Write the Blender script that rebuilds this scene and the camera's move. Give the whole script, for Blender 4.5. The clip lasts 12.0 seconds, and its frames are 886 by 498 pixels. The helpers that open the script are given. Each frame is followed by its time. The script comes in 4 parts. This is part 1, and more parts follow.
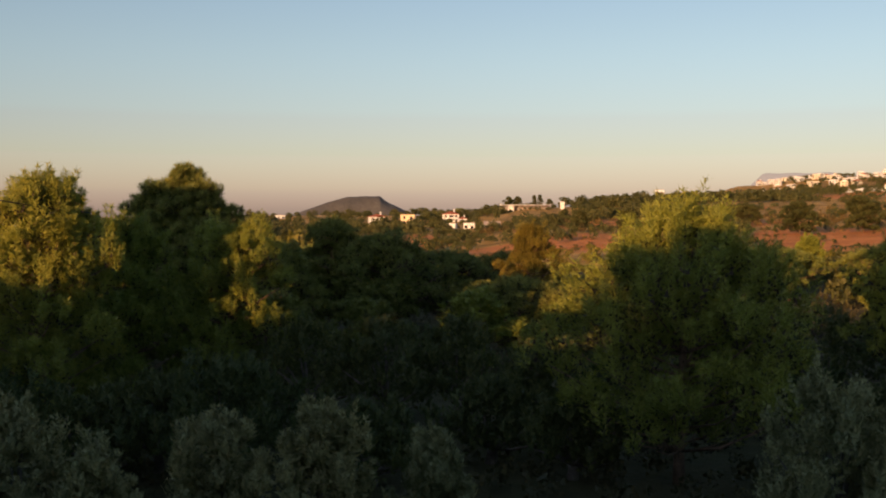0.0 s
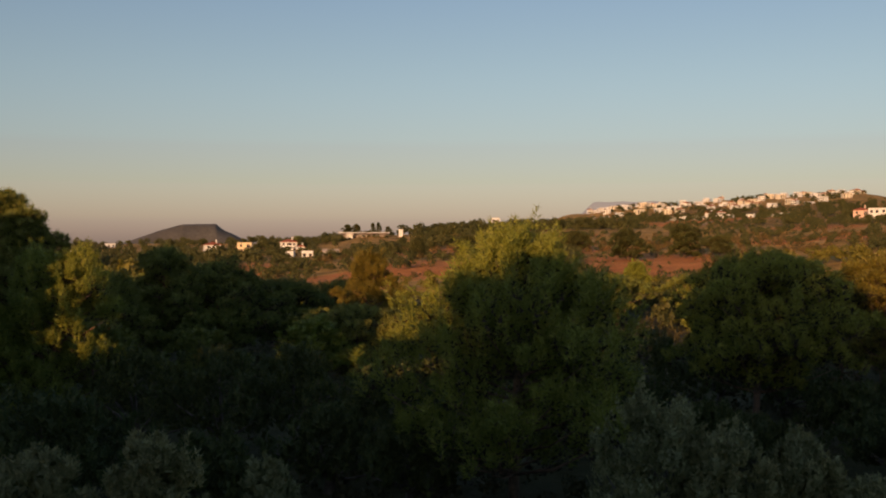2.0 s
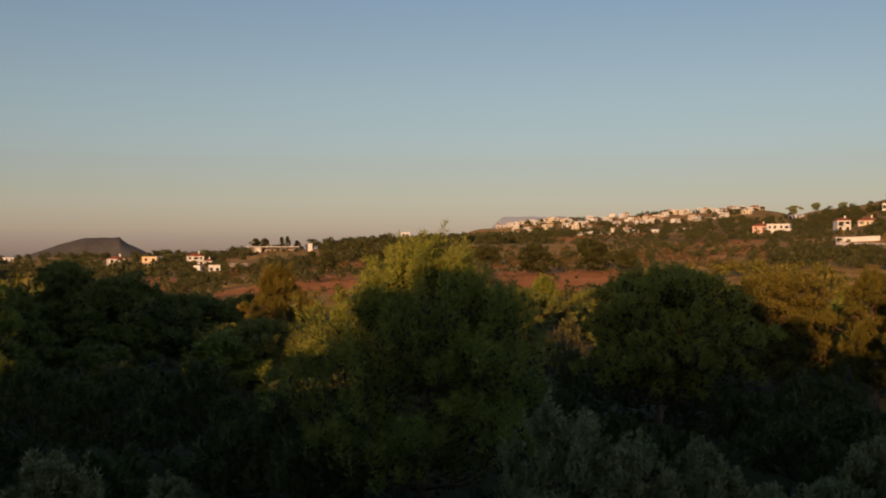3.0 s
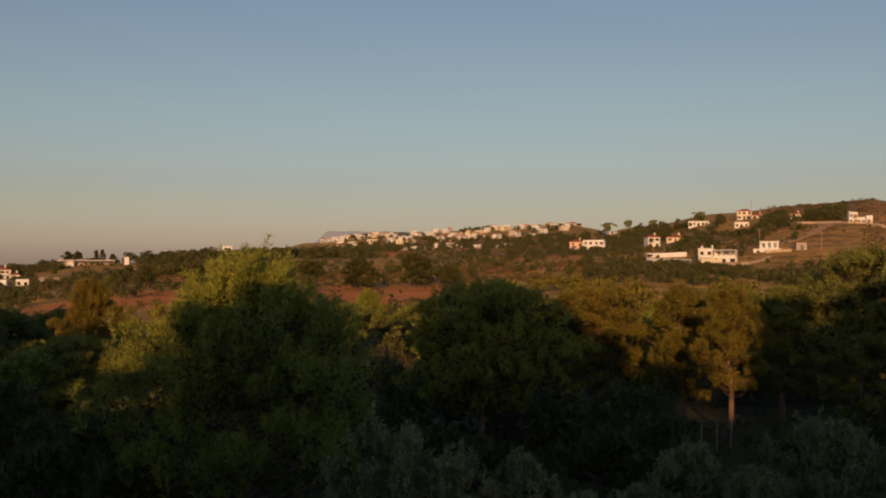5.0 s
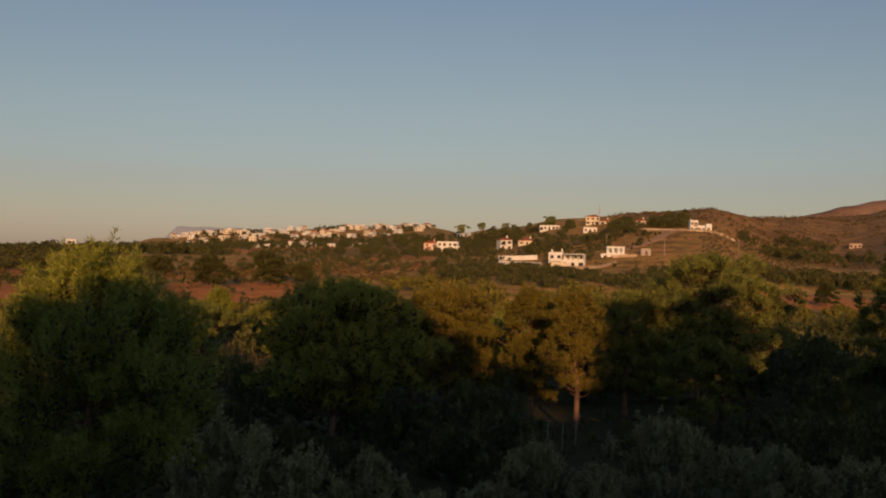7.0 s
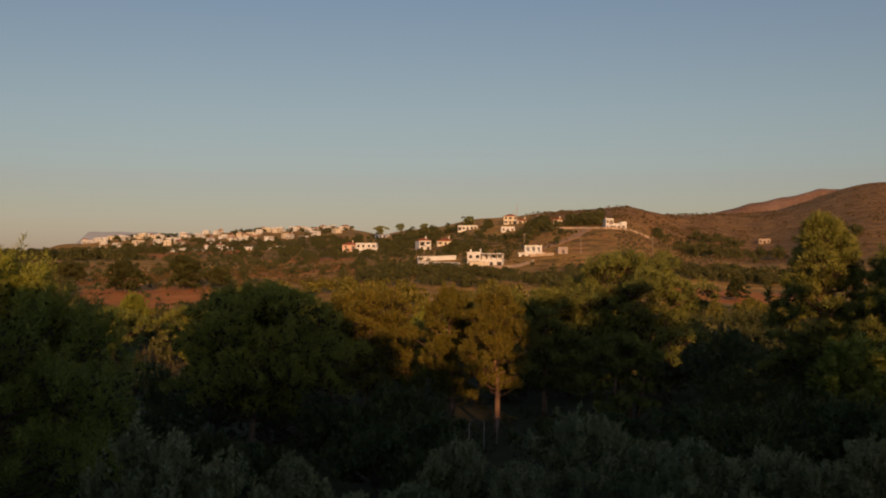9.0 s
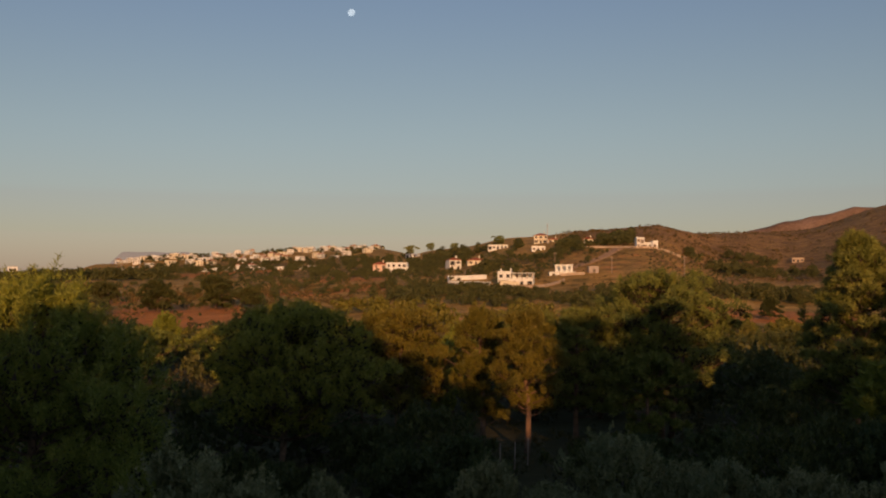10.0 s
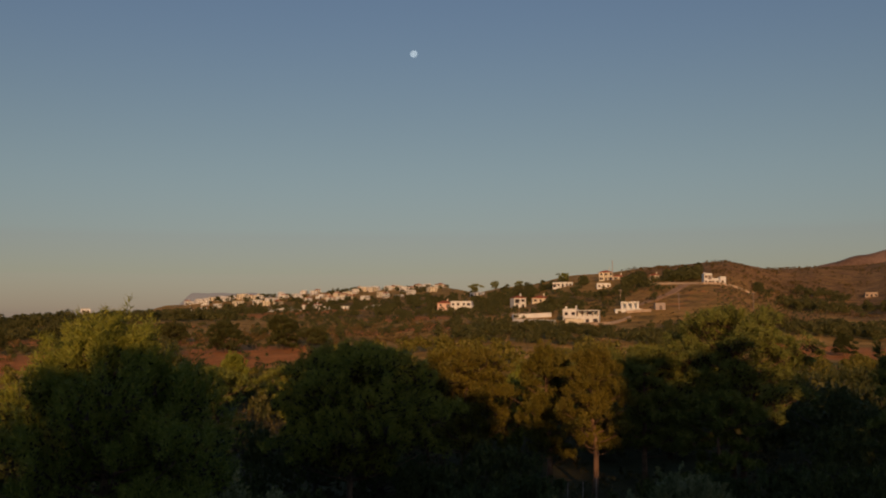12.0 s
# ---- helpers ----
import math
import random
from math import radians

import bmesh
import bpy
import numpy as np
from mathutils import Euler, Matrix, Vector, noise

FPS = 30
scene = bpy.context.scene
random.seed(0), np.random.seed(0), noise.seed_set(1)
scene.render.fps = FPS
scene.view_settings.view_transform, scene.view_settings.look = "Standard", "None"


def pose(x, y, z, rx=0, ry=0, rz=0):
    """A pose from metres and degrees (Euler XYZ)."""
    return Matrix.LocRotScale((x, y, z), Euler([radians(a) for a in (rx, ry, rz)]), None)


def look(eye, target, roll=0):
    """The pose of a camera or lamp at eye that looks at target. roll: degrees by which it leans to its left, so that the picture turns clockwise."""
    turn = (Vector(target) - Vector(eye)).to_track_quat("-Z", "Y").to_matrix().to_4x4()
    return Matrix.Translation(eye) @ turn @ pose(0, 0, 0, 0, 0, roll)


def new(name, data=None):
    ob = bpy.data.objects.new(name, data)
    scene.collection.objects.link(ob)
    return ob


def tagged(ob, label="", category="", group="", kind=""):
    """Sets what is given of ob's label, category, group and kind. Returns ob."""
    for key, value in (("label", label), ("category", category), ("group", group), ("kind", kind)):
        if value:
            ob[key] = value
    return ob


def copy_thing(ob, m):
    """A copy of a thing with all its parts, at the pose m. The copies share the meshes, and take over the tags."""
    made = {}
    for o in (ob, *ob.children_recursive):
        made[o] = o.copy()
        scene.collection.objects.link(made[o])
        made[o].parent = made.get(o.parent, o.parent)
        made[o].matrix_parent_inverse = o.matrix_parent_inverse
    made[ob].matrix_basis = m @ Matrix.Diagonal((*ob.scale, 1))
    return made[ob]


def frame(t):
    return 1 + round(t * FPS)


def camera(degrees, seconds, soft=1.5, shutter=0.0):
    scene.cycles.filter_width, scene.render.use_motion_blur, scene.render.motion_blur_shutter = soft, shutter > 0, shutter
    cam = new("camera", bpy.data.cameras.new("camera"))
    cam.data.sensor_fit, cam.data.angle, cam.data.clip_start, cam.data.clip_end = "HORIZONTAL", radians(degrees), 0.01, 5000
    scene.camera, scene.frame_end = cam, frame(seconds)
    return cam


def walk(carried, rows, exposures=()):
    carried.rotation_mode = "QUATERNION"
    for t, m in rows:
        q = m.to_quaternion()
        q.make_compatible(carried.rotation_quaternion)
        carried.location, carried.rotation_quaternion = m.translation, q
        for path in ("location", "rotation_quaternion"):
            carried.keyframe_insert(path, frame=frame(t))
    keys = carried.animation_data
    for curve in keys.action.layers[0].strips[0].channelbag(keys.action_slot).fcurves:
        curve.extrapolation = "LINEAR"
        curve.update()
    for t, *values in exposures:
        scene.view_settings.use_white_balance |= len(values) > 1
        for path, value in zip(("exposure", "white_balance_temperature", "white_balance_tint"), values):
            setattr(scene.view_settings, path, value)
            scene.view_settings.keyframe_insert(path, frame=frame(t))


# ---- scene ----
# the camera: on a roof terrace, panning
EYE = 8.5
cam = camera(45.637, 12.0, soft=2.0)
PATH = [
    (0, pose(-0.129, 0.018, EYE, 88.200, 0.000, 0.000)),
    (0.5, pose(-0.109, 0.015, EYE, 88.626, 0.254, -1.752)),
    (1, pose(-0.089, 0.012, EYE, 88.991, -0.035, -4.405)),
    (1.5, pose(-0.068, 0.010, EYE, 89.253, -0.075, -6.271)),
    (2, pose(-0.048, 0.007, EYE, 89.694, 0.150, -8.749)),
    (2.5, pose(-0.028, 0.004, EYE, 90.165, 0.284, -11.294)),
    (3, pose(-0.008, 0.001, EYE, 90.466, 0.079, -13.645)),
    (3.2, pose(-0.004, 0.000, EYE, 90.520, 0.000, -14.680)),
    (4.8, pose(-0.000, 0.000, EYE, 91.230, -0.040, -22.530)),
    (5, pose(-0.000, 0.000, EYE, 91.251, -0.031, -23.171)),
    (5.5, pose(-0.000, 0.000, EYE, 91.284, -0.229, -25.033)),
    (6, pose(-0.000, 0.000, EYE, 91.265, -0.758, -27.175)),
    (6.5, pose(-0.000, 0.000, EYE, 91.270, -0.819, -29.300)),
    (7, pose(-0.000, 0.000, EYE, 91.313, -1.094, -31.097)),
    (7.5, pose(-0.000, 0.000, EYE, 91.270, -0.667, -32.617)),
    (7.7, pose(-0.000, 0.000, EYE, 91.250, -0.600, -33.200)),
    (9.3, pose(-0.000, 0.000, EYE, 91.460, -0.030, -35.590)),
    (9.5, pose(-0.000, 0.000, EYE, 91.640, -0.002, -35.193)),
    (10, pose(-0.000, 0.000, EYE, 92.464, -0.029, -33.836)),
    (10.5, pose(-0.000, 0.000, EYE, 93.614, 0.284, -32.684)),
    (11, pose(-0.000, 0.000, EYE, 94.325, 0.216, -31.289)),
    (11.5, pose(-0.000, 0.000, EYE, 94.706, 0.372, -30.443)),
    (12, pose(-0.000, 0.000, EYE, 94.566, 0.398, -30.320)),
]
EXPOSURES = [(0.0, 0.58, 7650, 36), (1.5, 0.28, 7600, 36), (3.0, -0.02, 7650, 36), (5.0, -0.19, 7850, 37), (7.5, -0.25, 7950, 38),
             (10.0, -0.22, 7950, 38), (11.0, -0.2, 7850, 36), (11.5, -0.36, 7780, 35), (12.0, -0.62, 7700, 34)]
walk(cam, PATH, EXPOSURES)

# ---- light: a low sun behind the terrace, clear sky ----
SUN_AZ, SUN_EL = 208.0, 9.0
world = bpy.data.worlds.new("sky")
scene.world = world
world.use_nodes = True
wn = world.node_tree.nodes
sky = wn.new("ShaderNodeTexSky")
sky.sky_type = "NISHITA"
sky.sun_disc = False
sky.sun_elevation, sky.sun_rotation = radians(SUN_EL), radians(SUN_AZ)
sky.altitude, sky.air_density, sky.dust_density, sky.ozone_density = 100, 1.0, 0.8, 2.5
wn["Background"].inputs["Strength"].default_value = 0.105
dull = wn.new("ShaderNodeHueSaturation")
dull.inputs["Hue"].default_value, dull.inputs["Saturation"].default_value = 0.483, 0.99
world.node_tree.links.new(sky.outputs["Color"], dull.inputs["Color"])
# dust low over the land greys the sky all round the horizon
where = wn.new("ShaderNodeTexCoord")
split = wn.new("ShaderNodeSeparateXYZ")
world.node_tree.links.new(where.outputs["Generated"], split.inputs["Vector"])
dust = wn.new("ShaderNodeValToRGB")
dust.color_ramp.interpolation = "EASE"
dust.color_ramp.elements.new(0.5)
dust.color_ramp.elements.new(0.6)
for stop, (place, tint) in zip(dust.color_ramp.elements, ((0.0, (0.86, 0.86, 1.10)), (0.06, (0.955, 0.945, 0.935)), (0.16, (1.02, 1.03, 0.985)), (0.34, (0.94, 1.0, 1.10)))):
    stop.position, stop.color = place, (*tint, 1)
world.node_tree.links.new(split.outputs["Z"], dust.inputs["Fac"])
hazy = wn.new("ShaderNodeMix")
hazy.data_type, hazy.blend_type = "RGBA", "MULTIPLY"
hazy.inputs["Factor"].default_value = 1.0
world.node_tree.links.new(dull.outputs["Color"], hazy.inputs["A"])
world.node_tree.links.new(dust.outputs["Color"], hazy.inputs["B"])
world.node_tree.links.new(hazy.outputs["Result"], wn["Background"].inputs["Color"])
sun_data = bpy.data.lights.new("sun", "SUN")
sun_data.energy, sun_data.angle, sun_data.color = 4.1, radians(0.53), (1.0, 0.57, 0.25)
sun = new("sun", sun_data)
sa, se = radians(SUN_AZ + 180), radians(SUN_EL)
sun.matrix_world = look((0, 0, 300), (math.sin(sa) * 100, math.cos(sa) * 100, 300 - 100 * math.tan(se)))


# ---- materials ----
def material(name, rough=0.9, metal=0.0, spec=0.3):
    m = bpy.data.materials.new(name)
    m.use_nodes = True
    n, l = m.node_tree.nodes, m.node_tree.links
    b = n["Principled BSDF"]
    b.inputs["Roughness"].default_value, b.inputs["Metallic"].default_value = rough, metal
    b.inputs["Specular IOR Level"].default_value = spec
    return m, n, l, b


def ramp(n, l, fac, stops):
    r = n.new("ShaderNodeValToRGB")
    while len(r.color_ramp.elements) < len(stops):
        r.color_ramp.elements.new(0.5)
    for e, (p, c) in zip(r.color_ramp.elements, stops):
        e.position, e.color = p, (*c, 1)
    l.new(fac, r.inputs["Fac"])
    return r.outputs["Color"]


def noise_tex(n, l, scale, detail=4, rough=0.6, coord="Object"):
    t = n.new("ShaderNodeTexCoord")
    x = n.new("ShaderNodeTexNoise")
    x.inputs["Scale"].default_value, x.inputs["Detail"].default_value = scale, detail
    x.inputs["Roughness"].default_value = rough
    l.new(t.outputs[coord], x.inputs["Vector"])
    return x.outputs["Fac"]


def mix(n, l, fac, a, b, blend="MIX"):
    m = n.new("ShaderNodeMix")
    m.data_type, m.blend_type = "RGBA", blend
    for sock, v in ((m.inputs["Factor"], fac), (m.inputs["A"], a), (m.inputs["B"], b)):
        if isinstance(v, (int, float)):
            sock.default_value = v
        elif isinstance(v, tuple):
            sock.default_value = (*v, 1)
        else:
            l.new(v, sock)
    return m.outputs["Result"]


def bump(n, l, b, fac, strength, dist):
    k = n.new("ShaderNodeBump")
    k.inputs["Strength"].default_value, k.inputs["Distance"].default_value = strength, dist
    l.new(fac, k.inputs["Height"])
    l.new(k.outputs["Normal"], b.inputs["Normal"])


def surface(name, c1, c2, scale, rough=0.9, fine=8.0, relief=0.02, spec=0.3):
    """Two-scale mottled surface: plaster, stone, bark, tile, earth."""
    m, n, l, b = material(name, rough, 0.0, spec)
    big, small = noise_tex(n, l, scale), noise_tex(n, l, scale * fine, 6, 0.7)
    col = ramp(n, l, big, [(0.35, c1), (0.68, c2)])
    grain = ramp(n, l, small, [(0.3, (0.78, 0.78, 0.78)), (0.7, (1.1, 1.1, 1.1))])
    l.new(mix(n, l, 1.0, col, grain, "MULTIPLY"), b.inputs["Base Color"])
    bump(n, l, b, small, 0.6, relief)
    return m


def foliage(name, c1, c2, c3, through_share=0.14, gloss=0.6):
    """Leaves: colour varies leaf by leaf and tree by tree; some light passes through."""
    m, n, l, b = material(name, gloss, 0.0, 0.35)
    g = n.new("ShaderNodeNewGeometry")
    o = n.new("ShaderNodeObjectInfo")
    leaf = ramp(n, l, g.outputs["Random Per Island"], [(0.0, c1), (0.55, c2), (1.0, c3)])
    patch = ramp(n, l, noise_tex(n, l, 0.7, 3), [(0.3, (0.7, 0.75, 0.7)), (0.7, (1.15, 1.1, 1.0))])
    tree = ramp(n, l, o.outputs["Random"], [(0.0, (0.82, 0.9, 0.85)), (1.0, (1.12, 1.05, 0.95))])
    col = mix(n, l, 1.0, mix(n, l, 1.0, leaf, patch, "MULTIPLY"), tree, "MULTIPLY")
    l.new(col, b.inputs["Base Color"])
    tr = n.new("ShaderNodeBsdfTranslucent")
    l.new(col, tr.inputs["Color"])
    ms = n.new("ShaderNodeMixShader")
    ms.inputs["Fac"].default_value = through_share
    l.new(b.outputs["BSDF"], ms.inputs[1])
    l.new(tr.outputs["BSDF"], ms.inputs[2])
    l.new(ms.outputs["Shader"], n["Material Output"].inputs["Surface"])
    return m


# needle tones partly follow the light: dark for shaded pines, gold for sunlit ones
PINE = foliage("pine_needles", (0.185, 0.232, 0.041), (0.238, 0.290, 0.051), (0.295, 0.325, 0.063))
PINE_DARK = foliage("dark_pine_needles", (0.138, 0.180, 0.044), (0.182, 0.226, 0.056), (0.235, 0.262, 0.068))
# the sun's gold is mixed into this needle colour
PINE_SUNLIT = foliage("sunlit_gold_pine_needles", (0.125, 0.122, 0.019), (0.168, 0.156, 0.026), (0.220, 0.190, 0.035))
OLIVE = foliage("olive_leaves", (0.18, 0.203, 0.098), (0.245, 0.263, 0.130), (0.32, 0.328, 0.175), 0.15, 0.6)
SHRUB = foliage("shrub_leaves", (0.048, 0.066, 0.022), (0.078, 0.096, 0.031), (0.12, 0.128, 0.045), 0.25)
BUSH = foliage("leafy_bush", (0.056, 0.083, 0.029), (0.086, 0.119, 0.041), (0.133, 0.157, 0.055), 0.3)
SCRUB = foliage("dry_scrub_leaves", (0.085, 0.070, 0.027), (0.125, 0.098, 0.037), (0.18, 0.13, 0.050), 0.2)
STRAW = foliage("dry_grass_blades", (0.20, 0.135, 0.055), (0.30, 0.20, 0.085), (0.40, 0.27, 0.12), 0.3)
UNDER = foliage("undergrowth_leaves", (0.045, 0.050, 0.020), (0.070, 0.072, 0.030), (0.11, 0.095, 0.04), 0.2)
BARK = surface("pine_bark", (0.12, 0.080, 0.055), (0.25, 0.165, 0.11), 3.0, 0.95, 9, 0.03)
# near-black, so that the gaps between boughs look shaded
TWIG = surface("shade_dark_twigs", (0.030, 0.024, 0.015), (0.060, 0.045, 0.028), 3.0, 0.95, 8, 0.01)
OLIVE_BARK = surface("olive_bark", (0.10, 0.09, 0.075), (0.20, 0.18, 0.15), 4.0, 0.95, 8, 0.03)
PLASTER = surface("white_plaster", (0.62, 0.71, 0.71), (0.73, 0.82, 0.81), 0.5, 0.9, 10, 0.004)
CREAM = surface("cream_plaster", (0.60, 0.62, 0.50), (0.70, 0.71, 0.58), 0.5, 0.9, 10, 0.004)
YELLOW = surface("yellow_plaster", (0.68, 0.60, 0.38), (0.76, 0.68, 0.47), 0.5, 0.9, 10, 0.004)
PINK = surface("pink_plaster", (0.60, 0.46, 0.38), (0.70, 0.56, 0.47), 0.5, 0.9, 10, 0.004)
GREY = surface("grey_concrete", (0.30, 0.29, 0.27), (0.44, 0.42, 0.39), 0.6, 0.92, 9, 0.006)
STONE = surface("pale_stone", (0.34, 0.29, 0.22), (0.52, 0.45, 0.35), 0.8, 0.95, 6, 0.03)
TILE = surface("red_roof_tile", (0.30, 0.095, 0.05), (0.45, 0.16, 0.09), 1.2, 0.85, 8, 0.03)
FRAME = surface("brown_window_frame", (0.10, 0.06, 0.04), (0.16, 0.10, 0.07), 2.0, 0.7, 6, 0.002)
SHUTTER = surface("faded_shutter", (0.10, 0.14, 0.13), (0.17, 0.20, 0.18), 2.0, 0.7, 6, 0.004)
WOOD = surface("grey_pole_wood", (0.24, 0.20, 0.16), (0.40, 0.34, 0.28), 2.0, 0.9, 9, 0.006)
WIRE = surface("black_cable", (0.02, 0.02, 0.02), (0.04, 0.04, 0.04), 4.0, 0.6, 4, 0.001)
STEEL = surface("galvanised_steel", (0.33, 0.33, 0.33), (0.45, 0.45, 0.44), 3.0, 0.5, 6, 0.001)
# the far hill's grey has distance haze mixed into its colour
MESA = surface("wooded_hazy_hillside", (0.075, 0.084, 0.080), (0.105, 0.115, 0.105), 0.02, 0.98, 8, 1.0)


def glass():
    m, n, l, b = material("window_glass", 0.2, 0.0, 0.2)
    b.inputs["Base Color"].default_value = (0.03, 0.035, 0.04, 1)
    return m


GLASS = glass()


def ground_material():
    m, n, l, b = material("scrub_and_red_earth", 0.96, 0.0, 0.15)
    big, mid = noise_tex(n, l, 0.012, 5, 0.6), noise_tex(n, l, 0.09, 6, 0.65)
    fine, dots = noise_tex(n, l, 0.9, 6, 0.7), noise_tex(n, l, 0.28, 4, 0.75)
    grass = ramp(n, l, mid, [(0.34, (0.20, 0.155, 0.050)), (0.5, (0.46, 0.30, 0.090)), (0.66, (0.66, 0.44, 0.15))])
    earth = ramp(n, l, mid, [(0.3, (0.52, 0.190, 0.056)), (0.7, (0.74, 0.335, 0.112))])
    bare = n.new("ShaderNodeAttribute")
    bare.attribute_name = "bare"
    add = n.new("ShaderNodeMath")
    add.operation = "ADD"
    l.new(bare.outputs["Fac"], add.inputs[0])
    l.new(mid, add.inputs[1])
    share = ramp(n, l, add.outputs["Value"], [(0.62, (0, 0, 0)), (0.74, (1, 1, 1))])
    col = mix(n, l, share, grass, earth)
    scrub = n.new("ShaderNodeAttribute")
    scrub.attribute_name = "scrub"
    add2 = n.new("ShaderNodeMath")
    add2.operation = "ADD"
    l.new(scrub.outputs["Fac"], add2.inputs[0])
    l.new(dots, add2.inputs[1])
    dense = ramp(n, l, add2.outputs["Value"], [(0.70, (0, 0, 0)), (0.80, (1, 1, 1))])
    col = mix(n, l, dense, col, (0.085, 0.080, 0.034))
    heath = n.new("ShaderNodeAttribute")
    heath.attribute_name = "heath"
    add3 = n.new("ShaderNodeMath")
    add3.operation = "ADD"
    l.new(heath.outputs["Fac"], add3.inputs[0])
    l.new(dots, add3.inputs[1])
    brown = ramp(n, l, mid, [(0.35, (0.20, 0.122, 0.058)), (0.65, (0.41, 0.255, 0.112))])
    col = mix(n, l, ramp(n, l, add3.outputs["Value"], [(0.66, (0, 0, 0)), (0.86, (1, 1, 1))]), col, brown)
    grain = ramp(n, l, fine, [(0.3, (0.72, 0.72, 0.72)), (0.7, (1.15, 1.15, 1.15))])
    col = mix(n, l, 1.0, col, grain, "MULTIPLY")
    tone = ramp(n, l, big, [(0.3, (0.85, 0.88, 0.85)), (0.7, (1.1, 1.05, 1.0))])
    l.new(mix(n, l, 1.0, col, tone, "MULTIPLY"), b.inputs["Base Color"])
    bump(n, l, b, fine, 1.0, 0.5)
    return m


GROUND = ground_material()


# ---- mesh helpers ----
def mesh_from(name, verts, faces, mat, smooth=False):
    me = bpy.data.meshes.new(name)
    me.from_pydata([tuple(v) for v in verts], [], faces)
    me.materials.append(mat)
    if smooth:
        me.polygons.foreach_set("use_smooth", [True] * len(me.polygons))
    me.update()
    return me


def tri_mesh(name, co, mat, corners=3):
    """A mesh of loose leaves: co is (n, corners, 3)."""
    n = len(co)
    me = bpy.data.meshes.new(name)
    me.vertices.add(n * corners)
    me.vertices.foreach_set("co", np.ascontiguousarray(co, dtype=np.float32).ravel())
    me.loops.add(n * corners)
    me.loops.foreach_set("vertex_index", np.arange(n * corners, dtype=np.int32))
    me.polygons.add(n)
    me.polygons.foreach_set("loop_start", np.arange(0, n * corners, corners, dtype=np.int32))
    me.materials.append(mat)
    me.update(calc_edges=True)
    return me


def part(name, me, parent, label=""):
    ob = new(name, me)
    ob.parent = parent
    if label:
        ob["label"] = label
    return ob


def thing(name, m, label, category, group="", kind=""):
    ob = new(name)
    ob.empty_display_size = 0.3
    ob.matrix_world = m
    return tagged(ob, label, category, group, kind)


class Solid:
    """Collects boxes and tubes into one mesh."""

    def __init__(self):
        self.v, self.f = [], []

    def box(self, x0, y0, z0, x1, y1, z1):
        k = len(self.v)
        self.v += [(x0, y0, z0), (x1, y0, z0), (x1, y1, z0), (x0, y1, z0), (x0, y0, z1), (x1, y0, z1), (x1, y1, z1), (x0, y1, z1)]
        self.f += [tuple(k + i for i in q) for q in ((3, 2, 1, 0), (4, 5, 6, 7), (0, 1, 5, 4), (1, 2, 6, 5), (2, 3, 7, 6), (3, 0, 4, 7))]
        return self

    def tube(self, pts, radii, sides=7):
        pts = [Vector(p) for p in pts]
        k = len(self.v)
        for i, p in enumerate(pts):
            d = (pts[min(i + 1, len(pts) - 1)] - pts[max(i - 1, 0)]).normalized()
            a = d.orthogonal().normalized()
            b = d.cross(a)
            for s in range(sides):
                w = 2 * math.pi * s / sides
                self.v.append(tuple(p + radii[i] * (math.cos(w) * a + math.sin(w) * b)))
        for i in range(len(pts) - 1):
            for s in range(sides):
                s2 = (s + 1) % sides
                self.f.append((k + i * sides + s, k + i * sides + s2, k + (i + 1) * sides + s2, k + (i + 1) * sides + s))
        self.f.append(tuple(k + s for s in reversed(range(sides))))
        self.f.append(tuple(k + (len(pts) - 1) * sides + s for s in range(sides)))
        return self

    def mesh(self, name, mat, smooth=False):
        return mesh_from(name, self.v, self.f, mat, smooth)


# ---- the lie of the land: heights by bearing (degrees east of the first view) and distance ----
BEARINGS = np.array([-40, -8, 0, 5, 12, 16, 20, 26, 30, 34, 38, 42, 45, 49, 52, 58, 80, 130])
HEIGHTS = {
    0: [0] * 18,
    160: [0] * 18,
    280: [0, 0, 0.5, 2.8, 4, 4.5, 4.9, 6.5, 7.5, 7, 6, 4, 3, 0.3, 0, 0, 0, 0],
    430: [0, 0, 1, 4, 8, 9, 10, 13, 14, 13, 12.7, 13.0, 14.5, 6.8, 5.4, 6, 10, 0],
    540: [1, 1, 3, 5, 12, 13, 14, 18, 17.5, 19.8, 24, 31, 31, 17, 14, 16, 25, 4],
    720: [4, 4, 6, 13, 18, 19, 20, 24, 28, 33.5, 43, 46, 52, 33, 27, 40, 60, 10],
    900: [8, 8, 9, 14, 20, 23.5, 27, 29, 36, 48, 56, 61.5, 65, 57, 52, 66, 85, 15],
    1150: [6, 6, 7, 10, 16, 27, 36, 41, 47, 46, 44, 44, 48, 70, 73, 102, 115, 15],
    1600: [4, 4, 5, 6, 10, 51, 60, 70, 72, 56, 40, 40, 42, 52, 60, 75, 85, 10],
    2400: [0] * 18,
    5000: [0] * 18,
}
RANGES = np.array(sorted(HEIGHTS), dtype=float)
TABLE = np.array([HEIGHTS[int(r)] for r in RANGES], dtype=float)


def smooth_at(x, xs):
    i = np.clip(np.searchsorted(xs, x) - 1, 0, len(xs) - 2)
    f = np.clip((x - xs[i]) / (xs[i + 1] - xs[i]), 0, 1)
    return i, f


def cubic(p0, p1, p2, p3, f):
    return p1 + 0.5 * f * (p2 - p0 + f * (2 * p0 - 5 * p1 + 4 * p2 - p3 + f * (3 * (p1 - p2) + p3 - p0)))


